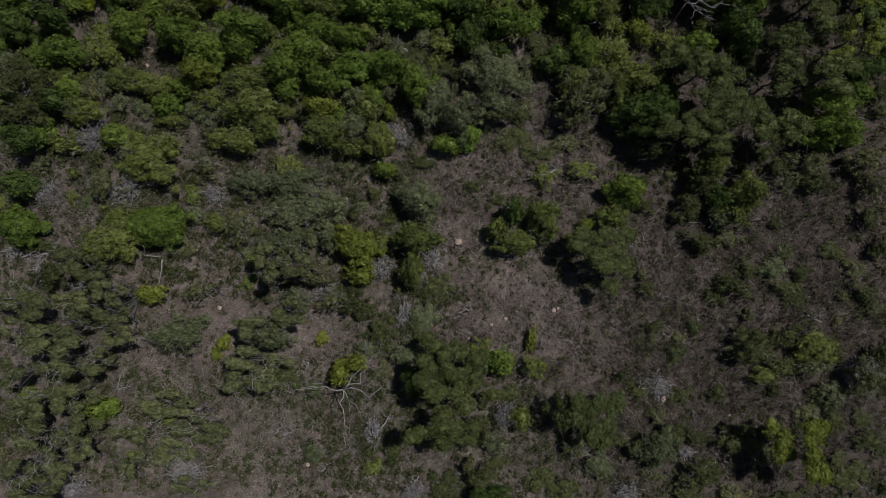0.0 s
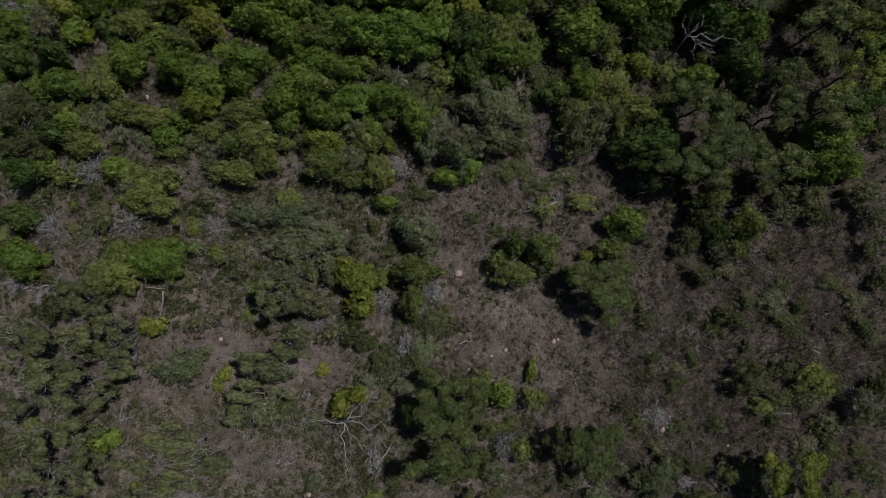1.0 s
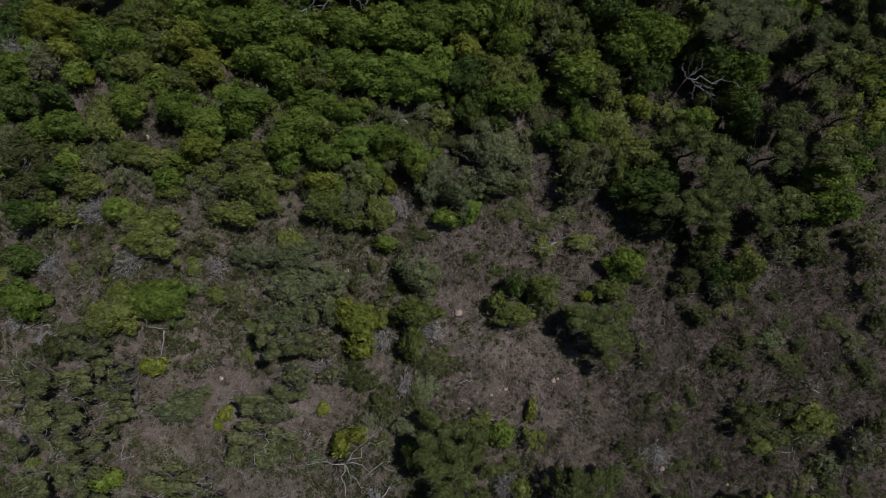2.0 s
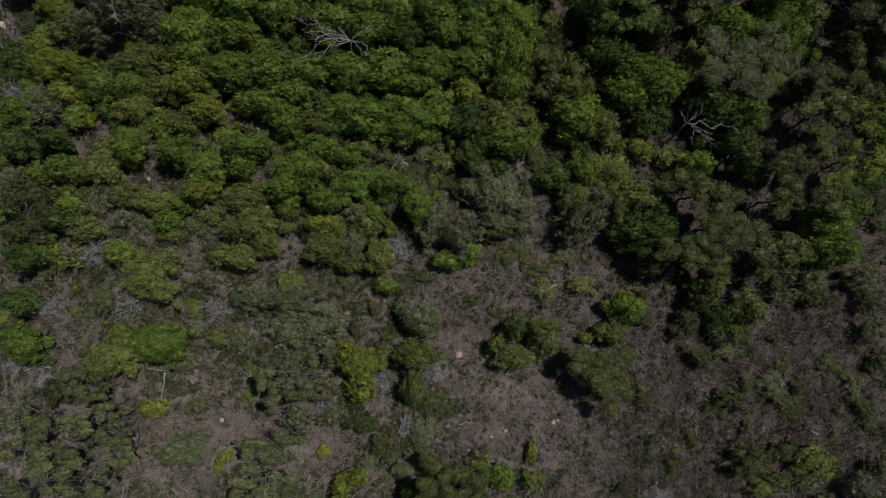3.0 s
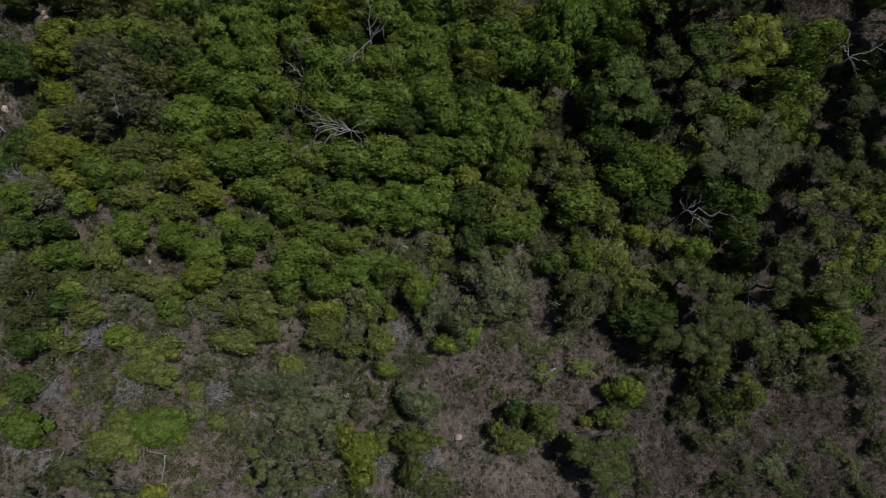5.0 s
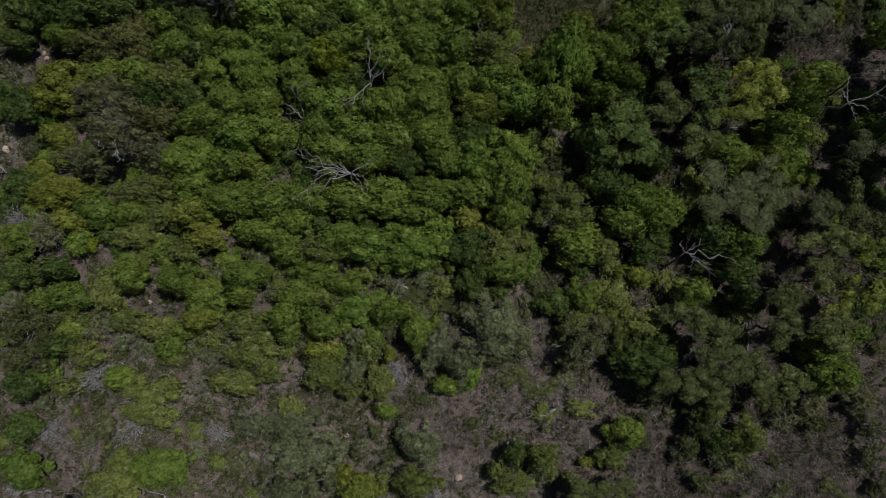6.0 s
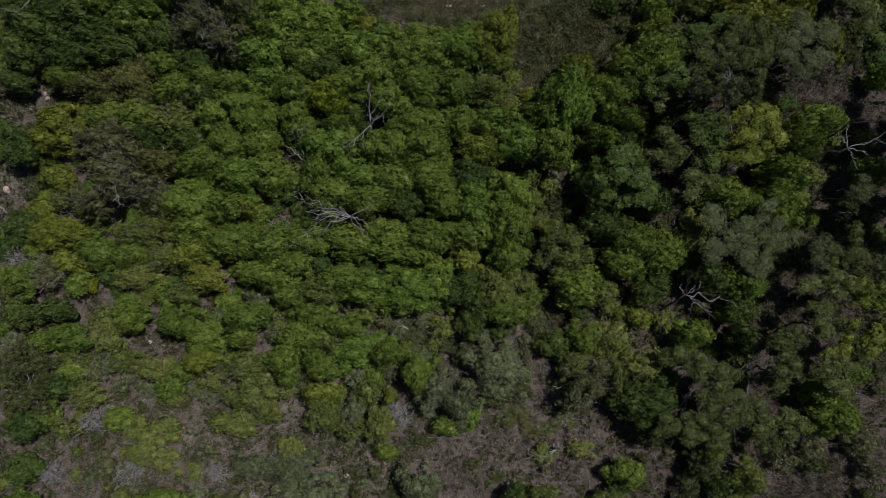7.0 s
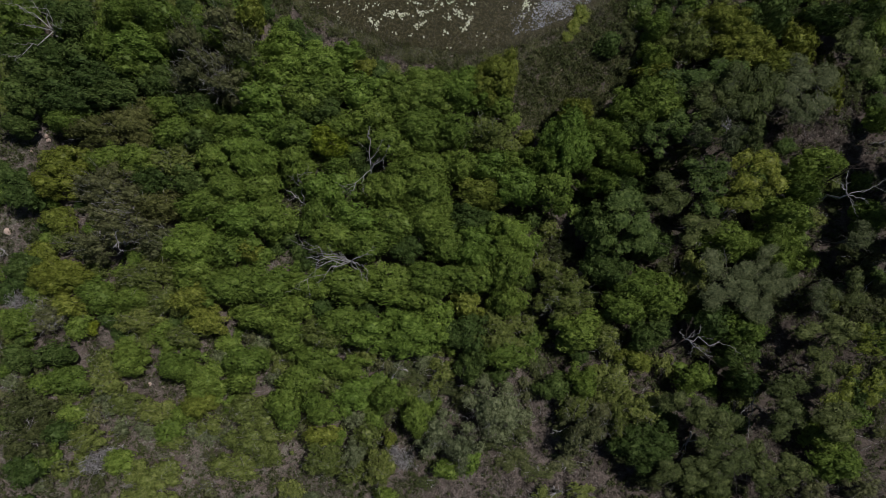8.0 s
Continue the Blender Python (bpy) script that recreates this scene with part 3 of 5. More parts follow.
plant("olive", -23.8, -6.1, 2.3, 4.0, 1.43)
plant("olive", -23.4, -8.0, 2.5, 4.2, 1.67)
plant("dull", -28.9, -5.5, 2.7, 2.2, 1.14)
plant("dull", -31.0, -3.2, 2.5, 0.9, 1.85)
plant("olive", -30.1, -9.3, 2.4, 4.4, 1.24)
plant("olive", -26.1, -9.0, 2.5, 4.4, 1.67)
plant("lime", -21.6, -6.7, 2.3, 1.8, 1.33)
plant("brown", -18.0, -6.4, 2.3, 1.2, 1.29)
plant("pale", -19.2, -9.6, 3.6, 2.9, 1.46)
plant("pale", -17.9, -8.6, 1.7, 1.7, 1.27)
plant("bare", -32.5, -3.8, 1.7, 0.9, 1.40)
plant("bare", -30.1, -5.0, 2.1, 0.9, 1.19)
plant("pale", -1.3, 1.2, 3.7, 3.2)
plant("mixed", -1.6, -1.7, 3.4, 3.4, 1.62)
plant("mixed", -1.8, -4.1, 2.7, 2.9, 0.69)
plant("lime", -5.9, -2.5, 3.3, 2.9, 1.17)
plant("lime", -5.7, -4.4, 2.5, 2.7, 1.16)
plant("lime", -7.1, -1.6, 1.8, 2.4)
plant("pale", -7.9, -2.2, 2.1, 2.2, 0.87)
plant("mixed", -4.0, -2.2, 1.6, 1.2, 0.79)
plant("bare", -4.1, -4.1, 2.2, 1.7, 0.81)
plant("bare", -0.3, -3.3, 2.1, 1.5, 0.87)
plant("bare", -1.2, -4.7, 1.5, 1.0)
plant("dry", 2.7, -4.5, 1.6, 0.8)
plant("bare", -2.3, -7.5, 1.8, 1.1, 0.51)
plant("bare", -8.3, -6.2, 2.5, 1.9, 1.23)
plant("brown", -9.0, -4.9, 2.4, 2.4, 1.48)
plant("brown", -7.6, -6.7, 2.4, 2.2, 1.17)
plant("dull", -6.3, -6.5, 2.7, 1.7, 1.14)
plant("dull", -4.9, -7.5, 2.3, 1.0)
plant("pale", -0.8, -7.8, 2.8, 1.0, 0.86)
plant("dull", 0.2, -5.4, 2.7, 0.8, 1.14)
plant("mixed", 4.7, -0.9, 2.3, 2.4)
plant("mixed", 8.0, 0.1, 3.3, 2.8)
plant("deep", 5.8, 0.6, 2.2, 3.0)
plant("mixed", 5.8, -1.8, 2.9, 2.4, 1.77)
plant("pale", 8.0, -1.0, 1.9, 1.6, 1.23)
plant("dull", 2.7, 2.5, 1.4, 0.6, 1.17)
plant("dull", 4.5, 1.5, 1.6, 0.5, 1.59)
plant("feathery", 11.9, -1.9, 4.3, 4.2, 1.26)
plant("feathery", 12.4, -3.8, 3.8, 4.0, 1.27)
plant("mixed", 10.3, -1.6, 1.6, 1.4, 1.14)
plant("lime", 11.4, -0.2, 1.4, 1.1)
plant("mixed", 13.2, 0.4, 2.6, 2.2, 1.15)
plant("green", 14.1, 2.5, 2.8, 2.8)
plant("deep", 14.3, 1.5, 1.9, 2.0, 1.59)
plant("mixed", 22.9, 2.6, 3.3, 3.6, 1.17)
plant("mixed", 22.5, 0.8, 2.2, 2.6, 1.19)
plant("brown", 22.2, -0.8, 2.0, 1.0, 1.29)
plant("dry", 20.6, -3.5, 2.3, 1.0)
plant("dry", 19.3, -5.8, 1.6, 0.7, 1.43)
plant("dry", 15.5, -1.8, 2.1, 0.6, 1.19)
plant("dull", 19.8, 3.4, 2.7, 2.8, 1.23)
plant("deep", 21.0, 2.1, 2.3, 2.4)
plant("pale", 21.5, 0.7, 2.4, 1.8, 1.43)
plant("dull", 19.0, 1.3, 2.6, 1.8)
plant("dull", 19.9, -1.2, 2.2, 1.6, 1.19)
plant("brown", 26.5, 3.7, 2.5, 1.8, 1.41)
plant("dull", 28.5, 3.6, 2.4, 1.8, 1.27)
plant("brown", 32.8, 3.3, 2.3, 2.2, 0.81)
plant("dull", 32.9, 1.0, 2.3, 1.8, 1.13)
plant("dull", 33.8, -1.2, 2.0, 1.4)
plant("dull", 22.6, -4.6, 2.5, 1.8, 1.48)
plant("pale", 25.9, -3.1, 2.2, 1.0, 1.19)
plant("dull", 26.6, -4.5, 2.3, 0.9, 1.74)
plant("dull", 28.0, -3.6, 1.8, 0.8)
plant("dull", 30.6, -1.8, 2.1, 0.7, 1.40)
plant("brown", 32.3, -3.0, 1.9, 0.8, 1.23)
plant("dull", 32.8, -4.7, 2.2, 1.0, 1.19)
plant("olive", -28.2, -10.2, 4.0, 4.6, 1.59)
plant("olive", -26.3, -11.9, 3.4, 4.6, 1.63)
plant("olive", -29.5, -12.5, 2.8, 4.4)
plant("olive", -25.9, -13.8, 3.3, 4.4, 1.53)
plant("olive", -24.1, -11.7, 2.3, 4.2, 1.43)
plant("green", -24.9, -15.3, 2.5, 2.7, 1.30)
plant("olive", -28.3, -14.9, 3.2, 4.4, 1.43)
plant("olive", -28.0, -17.1, 3.5, 4.4, 1.46)
plant("olive", -25.3, -16.1, 2.5, 4.0, 1.43)
plant("olive", -25.0, -17.9, 2.4, 4.0, 1.30)
plant("olive", -29.5, -19.4, 3.2, 4.2, 1.27)
plant("olive", -26.8, -19.0, 2.7, 4.0, 1.26)
plant("olive", -28.6, -21.0, 3.0, 4.2, 2.08)
plant("olive", -22.8, -9.7, 2.5, 3.6, 1.67)
plant("pale", -12.0, -9.4, 3.0, 3.2, 1.49)
plant("olive", -13.4, -11.2, 3.7, 3.2, 1.84)
plant("olive", -14.6, -12.9, 2.8, 3.0, 1.65)
plant("olive", -12.2, -12.7, 2.6, 3.0, 1.14)
plant("lime", -16.0, -10.2, 1.3, 1.0)
plant("lime", -16.6, -11.1, 1.0, 0.7)
plant("olive", -19.7, -14.7, 3.4, 3.2, 2.28)
plant("olive", -16.1, -16.2, 3.6, 3.2, 2.13)
plant("olive", -21.2, -16.6, 2.8, 3.0, 2.00)
plant("olive", -18.3, -17.1, 2.8, 3.0, 1.73)
plant("olive", -19.5, -18.4, 3.0, 3.0, 1.95)
plant("olive", -21.8, -19.4, 2.4, 3.0)
plant("bare", -18.4, -20.1, 2.9, 1.8, 1.49)
plant("olive", -17.9, -20.6, 2.4, 2.4, 1.85)
plant("bare", -27.0, -21.7, 2.6, 1.4, 1.37)
plant("dull", -11.3, -12.7, 2.7, 0.9, 1.14)
plant("lime", -5.9, -11.3, 1.8, 2.1)
plant("lime", -7.0, -12.2, 1.9, 2.0)
plant("lime", -8.5, -9.6, 1.3, 0.6)
plant("pale", -5.1, -10.3, 1.9, 1.2, 1.23)
plant("dull", -3.8, -9.0, 2.7, 1.2, 0.79)
plant("pale", -1.9, -10.3, 2.7, 1.4, 1.14)
plant("dull", -1.4, -9.3, 2.1, 1.2)
plant("feathery", 0.4, -10.8, 4.2, 5.0)
plant("feathery", 2.8, -10.8, 3.9, 4.6)
plant("feathery", 0.5, -13.1, 4.0, 5.4, 1.21)
plant("feathery", 3.1, -13.2, 3.9, 4.6, 1.33)
plant("feathery", 1.0, -15.5, 4.0, 5.4)
plant("feathery", 2.8, -15.5, 3.1, 3.6, 1.14)
plant("deep", -1.5, -12.3, 2.1, 3.2, 0.76)
plant("green", 5.1, -10.7, 2.5, 2.2, 1.20)
plant("mixed", 3.5, -10.0, 2.2, 1.8, 1.19)
plant("mixed", 7.6, -11.2, 2.0, 1.8, 0.86)
plant("lime", 7.5, -9.1, 1.4, 1.0, 0.45)
plant("lime", 8.4, -11.2, 1.0, 0.7)
plant("bare", 5.5, -14.9, 2.3, 2.2, 0.67)
plant("mixed", 6.7, -15.2, 2.1, 1.9)
plant("pale", 5.1, -17.1, 2.5, 1.7, 1.36)
plant("dull", 3.7, -15.6, 2.1, 2.4)
plant("dull", 9.7, -14.1, 3.1, 3.8)
plant("feathery", 11.9, -14.4, 4.6, 4.0, 0.77)
plant("mixed", 12.8, -16.5, 1.9, 1.8)
plant("brown", 10.9, -17.0, 2.3, 1.7)
plant("bare", 11.5, -17.2, 2.0, 1.6)
plant("bare", -4.4, -16.6, 2.0, 1.3, 0.72)
plant("bare", -1.2, -21.0, 2.1, 1.4)
plant("dull", 3.8, -19.4, 2.6, 2.0, 1.19)
plant("deep", 4.6, -20.8, 2.6, 2.6, 2.12)
plant("dull", 8.7, -19.9, 2.7, 0.7, 1.14)
plant("dull", 1.3, -20.6, 2.7, 0.6, 1.14)
plant("dull", 10.4, -20.7, 2.2, 0.7, 1.19)
plant("dull", 23.9, -9.1, 3.3, 2.3, 1.39)
plant("dull", 26.7, -8.2, 2.5, 1.6, 1.57)
plant("mixed", 29.0, -9.1, 3.2, 2.3, 1.14)
plant("pale", 28.6, -10.3, 2.2, 2.2, 1.68)
plant("dull", 26.5, -10.5, 2.5, 1.4, 1.57)
plant("mixed", 25.1, -11.3, 2.0, 1.2, 1.78)
plant("dull", 30.4, -9.1, 2.0, 1.6)
plant("brown", 32.2, -11.0, 3.3, 2.8, 0.82)
plant("bare", 32.2, -10.8, 2.9, 2.7, 0.84)
plant("dull", 33.7, -9.2, 2.2, 2.0, 0.76)
plant("pale", 30.6, -12.5, 2.3, 1.6, 1.33)
plant("bare", 17.4, -12.3, 2.3, 1.3, 1.27)
plant("dull", 15.9, -12.8, 1.8, 0.7)
plant("dull", 19.2, -13.0, 1.8, 0.6, 1.56)
plant("dull", 21.9, -12.9, 1.7, 0.9)
plant("bright", 26.1, -15.4, 4.8, 6.0, 0.82)
plant("pale", 17.2, -17.0, 3.5, 2.5)
plant("dull", 15.8, -16.9, 1.7, 1.3, 0.71)
plant("pale", 12.9, -18.5, 2.5, 1.3, 1.48)
plant("bare", 15.2, -20.6, 2.0, 1.2)
plant("dull", 20.4, -16.2, 1.9, 0.9, 1.59)
plant("dull", 23.4, -16.1, 3.2, 1.9, 1.29)
plant("bare", 19.6, -17.4, 1.5, 0.9, 1.47)
plant("pale", 25.0, -17.2, 2.0, 1.7)
plant("dull", 20.7, -18.7, 2.9, 1.9, 1.33)
plant("dull", 32.0, -18.6, 3.2, 0.7)
plant("dull", 33.6, -16.1, 2.4, 0.9, 1.33)
plant("brown", 23.4, -20.4, 2.4, 1.0, 1.75)
plant("dull", 19.6, -20.6, 2.1, 0.9, 1.32)
plant("dull", 27.8, -20.5, 2.5, 0.7, 2.54)
plant("dull", 30.1, -13.0, 2.4, 0.8, 1.43)
plant("dull", 14.6, -16.6, 1.7, 0.8, 1.27)

# the thicket's lower edge
plant("deep", -31.8, 13.1, 2.8, 3.2, 1.18)
plant("deep", -28.9, 13.4, 2.4, 3.7, 1.27)
plant("green", -28.2, 11.3, 3.3, 2.7, 1.50)
plant("green", -30.3, 11.0, 2.3, 2.4, 1.24)
plant("dull", -31.4, 9.0, 3.7, 3.2, 1.21)
plant("mixed", -25.3, 11.6, 3.2, 2.7)
plant("green", -23.7, 13.2, 2.9, 3.3, 1.17)
plant("green", -28.1, 8.8, 2.3, 2.1, 1.43)
plant("dull", -30.2, 8.9, 2.7, 2.4)
plant("dull", -31.0, 6.7, 3.4, 3.2, 1.43)
plant("deep", -28.6, 7.5, 2.3, 2.7, 1.48)
plant("mixed", -26.8, 7.0, 2.8, 2.7, 1.37)
plant("green", -30.0, 5.4, 2.2, 2.4)
plant("deep", -31.2, 4.6, 2.7, 3.4)
plant("mixed", -28.3, 4.7, 2.5, 2.2, 1.43)
plant("bare", -26.7, 5.0, 2.5, 2.2)
plant("bare", -25.3, 5.5, 2.0, 1.7)
plant("mixed", -21.8, 3.4, 4.8, 2.8, 1.37)
plant("green", -24.2, 5.1, 2.7, 2.2, 1.34)
plant("mixed", -20.5, 4.6, 2.5, 2.2, 1.43)
plant("mixed", -21.9, 9.1, 2.7, 2.3, 1.34)
plant("green", -20.8, 7.7, 2.3, 2.1, 1.30)
plant("mixed", -20.8, 6.6, 2.0, 1.2, 1.77)
plant("mixed", -24.3, 9.7, 2.6, 2.0, 1.48)
plant("green", -17.7, 11.6, 3.5, 3.2, 1.38)
plant("green", -19.7, 13.0, 3.3, 3.7, 1.14)
plant("lime", -18.2, 10.1, 2.7, 3.4, 1.14)
plant("green", -19.5, 9.1, 2.0, 2.4, 1.16)
plant("mixed", -17.7, 8.2, 2.2, 2.0, 1.38)
plant("green", -15.0, 13.2, 3.6, 3.6, 1.51)
plant("green", -15.0, 11.8, 2.4, 3.7, 1.55)
plant("mixed", -14.5, 9.7, 3.5, 2.9, 1.68)
plant("mixed", -14.3, 7.6, 4.1, 3.2, 1.50)
plant("mixed", -15.3, 5.2, 3.3, 2.4, 1.90)
plant("mixed", -13.2, 6.2, 2.7, 2.4)
plant("green", -11.7, 10.6, 3.0, 3.7)
plant("green", -10.6, 12.0, 3.7, 3.2, 1.18)
plant("green", -11.5, 9.2, 2.3, 2.9, 1.24)
plant("brown", -17.5, 3.2, 2.3, 1.6, 1.43)
plant("mixed", -11.3, 2.8, 2.9, 1.7)
plant("green", -9.7, 13.7, 3.2, 3.2, 1.52)
plant("green", -7.3, 13.1, 2.9, 3.2, 1.53)
plant("mixed", -8.9, 11.8, 2.5, 2.7, 1.43)
plant("fresh", -6.7, 10.9, 3.3, 2.5, 1.43)
plant("green", -4.1, 11.0, 2.7, 3.2, 1.23)
plant("green", -1.9, 9.5, 2.9, 3.3, 0.83)
plant("green", -8.8, 9.6, 2.7, 3.2, 1.33)
plant("green", -9.8, 10.5, 2.2, 3.4, 1.19)
plant("lime", -9.2, 7.8, 2.5, 2.7, 1.60)
plant("mixed", -8.8, 6.0, 3.2, 2.8, 1.36)
plant("mixed", -6.7, 5.0, 2.1, 2.4, 1.71)
plant("pale", -6.6, 6.7, 2.6, 2.4)
plant("mixed", -4.6, 5.5, 2.9, 2.9)
plant("lime", -3.9, 7.6, 1.4, 2.2, 0.76)
plant("mixed", -5.6, 7.7, 2.5, 2.3, 1.17)
plant("bare", -2.9, 5.9, 2.1, 1.6)
plant("bare", -3.9, 6.6, 1.5, 1.5, 1.14)
plant("pale", -0.2, 8.3, 3.4, 3.2)
plant("pale", 1.4, 7.5, 3.3, 3.0)
plant("fresh", 2.2, 6.1, 2.3, 2.0)
plant("green", 0.5, 5.4, 2.1, 2.0, 1.27)
plant("pale", 3.9, 10.2, 5.6, 3.6)
plant("sage", 3.2, 8.8, 3.3, 2.8)
plant("dull", 3.8, 8.1, 3.1, 2.2, 1.70)
plant("dull", 1.7, 11.0, 2.1, 1.8)
plant("deep", 2.1, 13.7, 3.0, 3.6)
plant("green", 4.7, 14.4, 3.7, 3.6, 1.46)
plant("mixed", -0.2, 12.9, 2.4, 2.0, 1.22)
plant("deep", 4.1, 12.8, 1.8, 2.2, 1.33)
plant("deep", 8.4, 12.1, 2.8, 2.4, 1.18)
plant("green", 10.4, 12.6, 2.8, 3.0, 1.14)
plant("mixed", 10.2, 10.6, 3.1, 2.4)
plant("brown", 10.4, 9.0, 4.2, 3.8)
plant("brown", 11.8, 10.4, 2.7, 3.0, 1.14)
plant("mixed", 13.1, 10.0, 2.9, 3.0, 0.72)
plant("dull", 9.9, 8.6, 2.5, 1.6, 1.43)
plant("mixed", 8.1, 3.5, 2.1, 1.2)
plant("mixed", 11.0, 3.9, 2.1, 1.0, 1.49)
plant("green", -4.1, 3.4, 1.7, 2.0, 1.21)
plant("dull", -1.2, 4.2, 2.0, 0.7, 1.59)
plant("dull", 6.1, 8.4, 2.4, 0.8, 0.84)
plant("dull", 5.8, 6.1, 2.8, 0.7, 1.39)
plant("dull", 7.0, 13.6, 2.5, 0.8, 0.68)
plant("dull", -2.4, 12.4, 2.6, 0.6, 1.43)
plant("dull", 7.9, 5.2, 2.2, 0.5, 1.90)
plant("brown", 6.7, 11.5, 2.3, 0.9, 0.76)
plant("brown", 9.6, 6.1, 2.4, 0.8, 1.59)
plant("dull", 0.7, 11.5, 2.4, 0.7, 1.59)
plant("lime", 14.5, 14.4, 2.6, 2.4)
plant("green", 18.6, 13.1, 3.2, 3.2, 1.34)
plant("deep", 21.5, 15.1, 3.0, 4.2)
plant("mixed", 12.6, 12.4, 3.9, 2.6)
plant("mixed", 14.7, 10.8, 3.4, 3.2, 1.35)
plant("deep", 16.3, 10.1, 2.7, 3.0, 1.14)
plant("deep", 15.3, 8.2, 4.6, 3.8, 1.40)
plant("feathery", 18.4, 10.8, 4.6, 5.4)
plant("feathery", 19.7, 8.5, 4.9, 5.4, 1.18)
plant("feathery", 18.4, 6.5, 4.2, 5.2, 1.33)
plant("dull", 16.0, 5.9, 3.1, 3.0, 1.70)
plant("dull", 14.2, 6.9, 2.2, 2.0, 1.32)
plant("deep", 22.1, 13.3, 2.7, 4.0, 1.14)
plant("feathery", 24.6, 13.2, 3.8, 5.2, 1.33)
plant("feathery", 24.6, 10.7, 3.7, 4.8, 1.43)
plant("feathery", 27.3, 14.3, 3.8, 5.4)
plant("bright", 29.9, 13.6, 4.0, 5.2)
plant("feathery", 28.1, 11.3, 3.9, 5.0, 1.56)
plant("green", 28.6, 9.2, 3.5, 3.6, 1.30)
plant("green", 29.2, 7.1, 3.9, 3.6, 1.33)
plant("feathery", 25.1, 7.1, 3.9, 4.6, 1.33)
plant("feathery", 22.7, 7.8, 3.3, 4.6)
plant("feathery", 23.3, 6.0, 2.8, 4.2, 1.30)
plant("mixed", 20.2, 4.4, 3.0, 3.2)
plant("brown", 28.0, 4.9, 2.9, 2.2, 1.14)
plant("brown", 32.2, 5.2, 2.9, 2.2, 1.22)
plant("dull", 25.9, 4.6, 2.3, 1.8, 1.19)

# the thicket and the trees by the pond
plant("lime", 9.4, 40.2, 1.5, 0.5, 0.76)
plant("lime", 10.0, 41.1, 1.7, 0.6, 0.78)
plant("lime", 8.9, 39.2, 1.1, 0.4, 1.16)
plant("green", -32.5, 38.3, 3.2, 4.2)
plant("deep", -32.6, 36.0, 2.9, 4.0, 1.18)
plant("deep", -30.2, 35.9, 3.4, 4.0, 1.14)
plant("deep", -28.5, 38.2, 3.1, 4.4)
plant("green", -25.3, 39.1, 2.9, 4.0, 1.22)
plant("green", -22.3, 38.9, 3.8, 4.2, 1.46)
plant("fresh", -23.6, 36.6, 4.1, 4.2, 1.84)
plant("green", -21.4, 36.9, 2.6, 4.0, 1.16)
plant("green", -26.3, 36.5, 2.9, 4.0, 0.83)
plant("deep", -28.4, 36.0, 2.4, 3.4, 1.24)
plant("brown", -19.4, 36.3, 3.8, 5.0)
plant("brown", -16.9, 38.0, 3.8, 5.0, 1.18)
plant("green", -17.4, 37.2, 2.1, 4.6)
plant("brown", -15.6, 36.2, 3.3, 5.0, 1.14)
plant("brown", -19.3, 34.2, 3.6, 4.8, 1.30)
plant("brown", -16.4, 33.8, 3.6, 4.8, 1.33)
plant("brown", -17.8, 35.3, 2.8, 4.4, 1.14)
plant("bare", -17.6, 34.7, 2.9, 4.6)
plant("deep", -31.1, 34.4, 4.0, 3.8, 1.67)
plant("deep", -27.2, 34.5, 4.0, 3.8, 1.67)
plant("green", -23.9, 35.1, 3.8, 3.8, 1.51)
plant("deep", -22.2, 34.0, 3.1, 3.6)
plant("deep", -32.2, 32.6, 3.3, 3.8, 1.18)
plant("deep", -29.2, 32.7, 3.7, 3.8, 1.56)
plant("deep", -25.5, 32.9, 3.7, 3.8, 1.94)
plant("green", -21.7, 32.0, 2.9, 3.6, 1.18)
plant("deep", -19.6, 32.4, 3.0, 3.4)
plant("green", -18.9, 31.4, 2.6, 3.2)
plant("lime", -15.2, 39.0, 2.5, 4.4)
plant("fresh", -13.1, 36.9, 3.6, 3.6, 1.38)
plant("green", -15.2, 35.4, 3.6, 3.8, 1.30)
plant("fresh", -12.5, 35.0, 4.0, 3.6, 1.33)
plant("fresh", -14.2, 33.1, 4.2, 3.8, 1.47)
plant("green", -11.4, 33.0, 3.7, 3.6, 1.33)
plant("deep", -33.0, 30.6, 2.6, 3.0, 1.43)
plant("green", -29.1, 31.1, 2.9, 3.0, 1.23)
plant("tan", -27.3, 30.4, 3.6, 2.8, 1.75)
plant("tan", -23.7, 30.9, 4.5, 3.4, 1.17)
plant("green", -20.8, 30.2, 3.6, 3.4, 1.35)
plant("deep", -18.8, 29.9, 2.8, 3.4, 1.19)
plant("olivegreen", -29.3, 27.8, 3.8, 3.0, 1.40)
plant("green", -25.7, 28.2, 3.1, 3.4, 1.37)
plant("green", -23.3, 28.0, 3.6, 3.4, 1.30)
plant("mixed", -20.8, 28.0, 3.8, 3.4, 1.51)
plant("green", -17.9, 28.2, 3.2, 3.6)
plant("fresh", -15.2, 28.6, 4.3, 4.2)
plant("green", -16.6, 30.5, 3.3, 3.6, 1.56)
plant("fresh", -14.2, 30.8, 3.8, 3.8, 1.51)
plant("green", -11.5, 30.4, 3.8, 3.8, 1.18)
plant("green", -11.6, 28.3, 3.1, 3.6)
plant("fresh", -10.2, 36.0, 4.1, 3.4, 1.62)
plant("fresh", -8.2, 36.8, 2.6, 2.8, 1.48)
plant("green", -10.1, 34.1, 3.8, 3.6, 1.51)
plant("fresh", -6.7, 33.9, 4.1, 3.4, 1.33)
plant("lime", -6.9, 35.9, 1.9, 2.2, 1.27)
plant("green", -4.2, 33.3, 4.6, 3.4, 1.28)
plant("deep", -10.0, 32.2, 3.3, 3.4, 1.63)
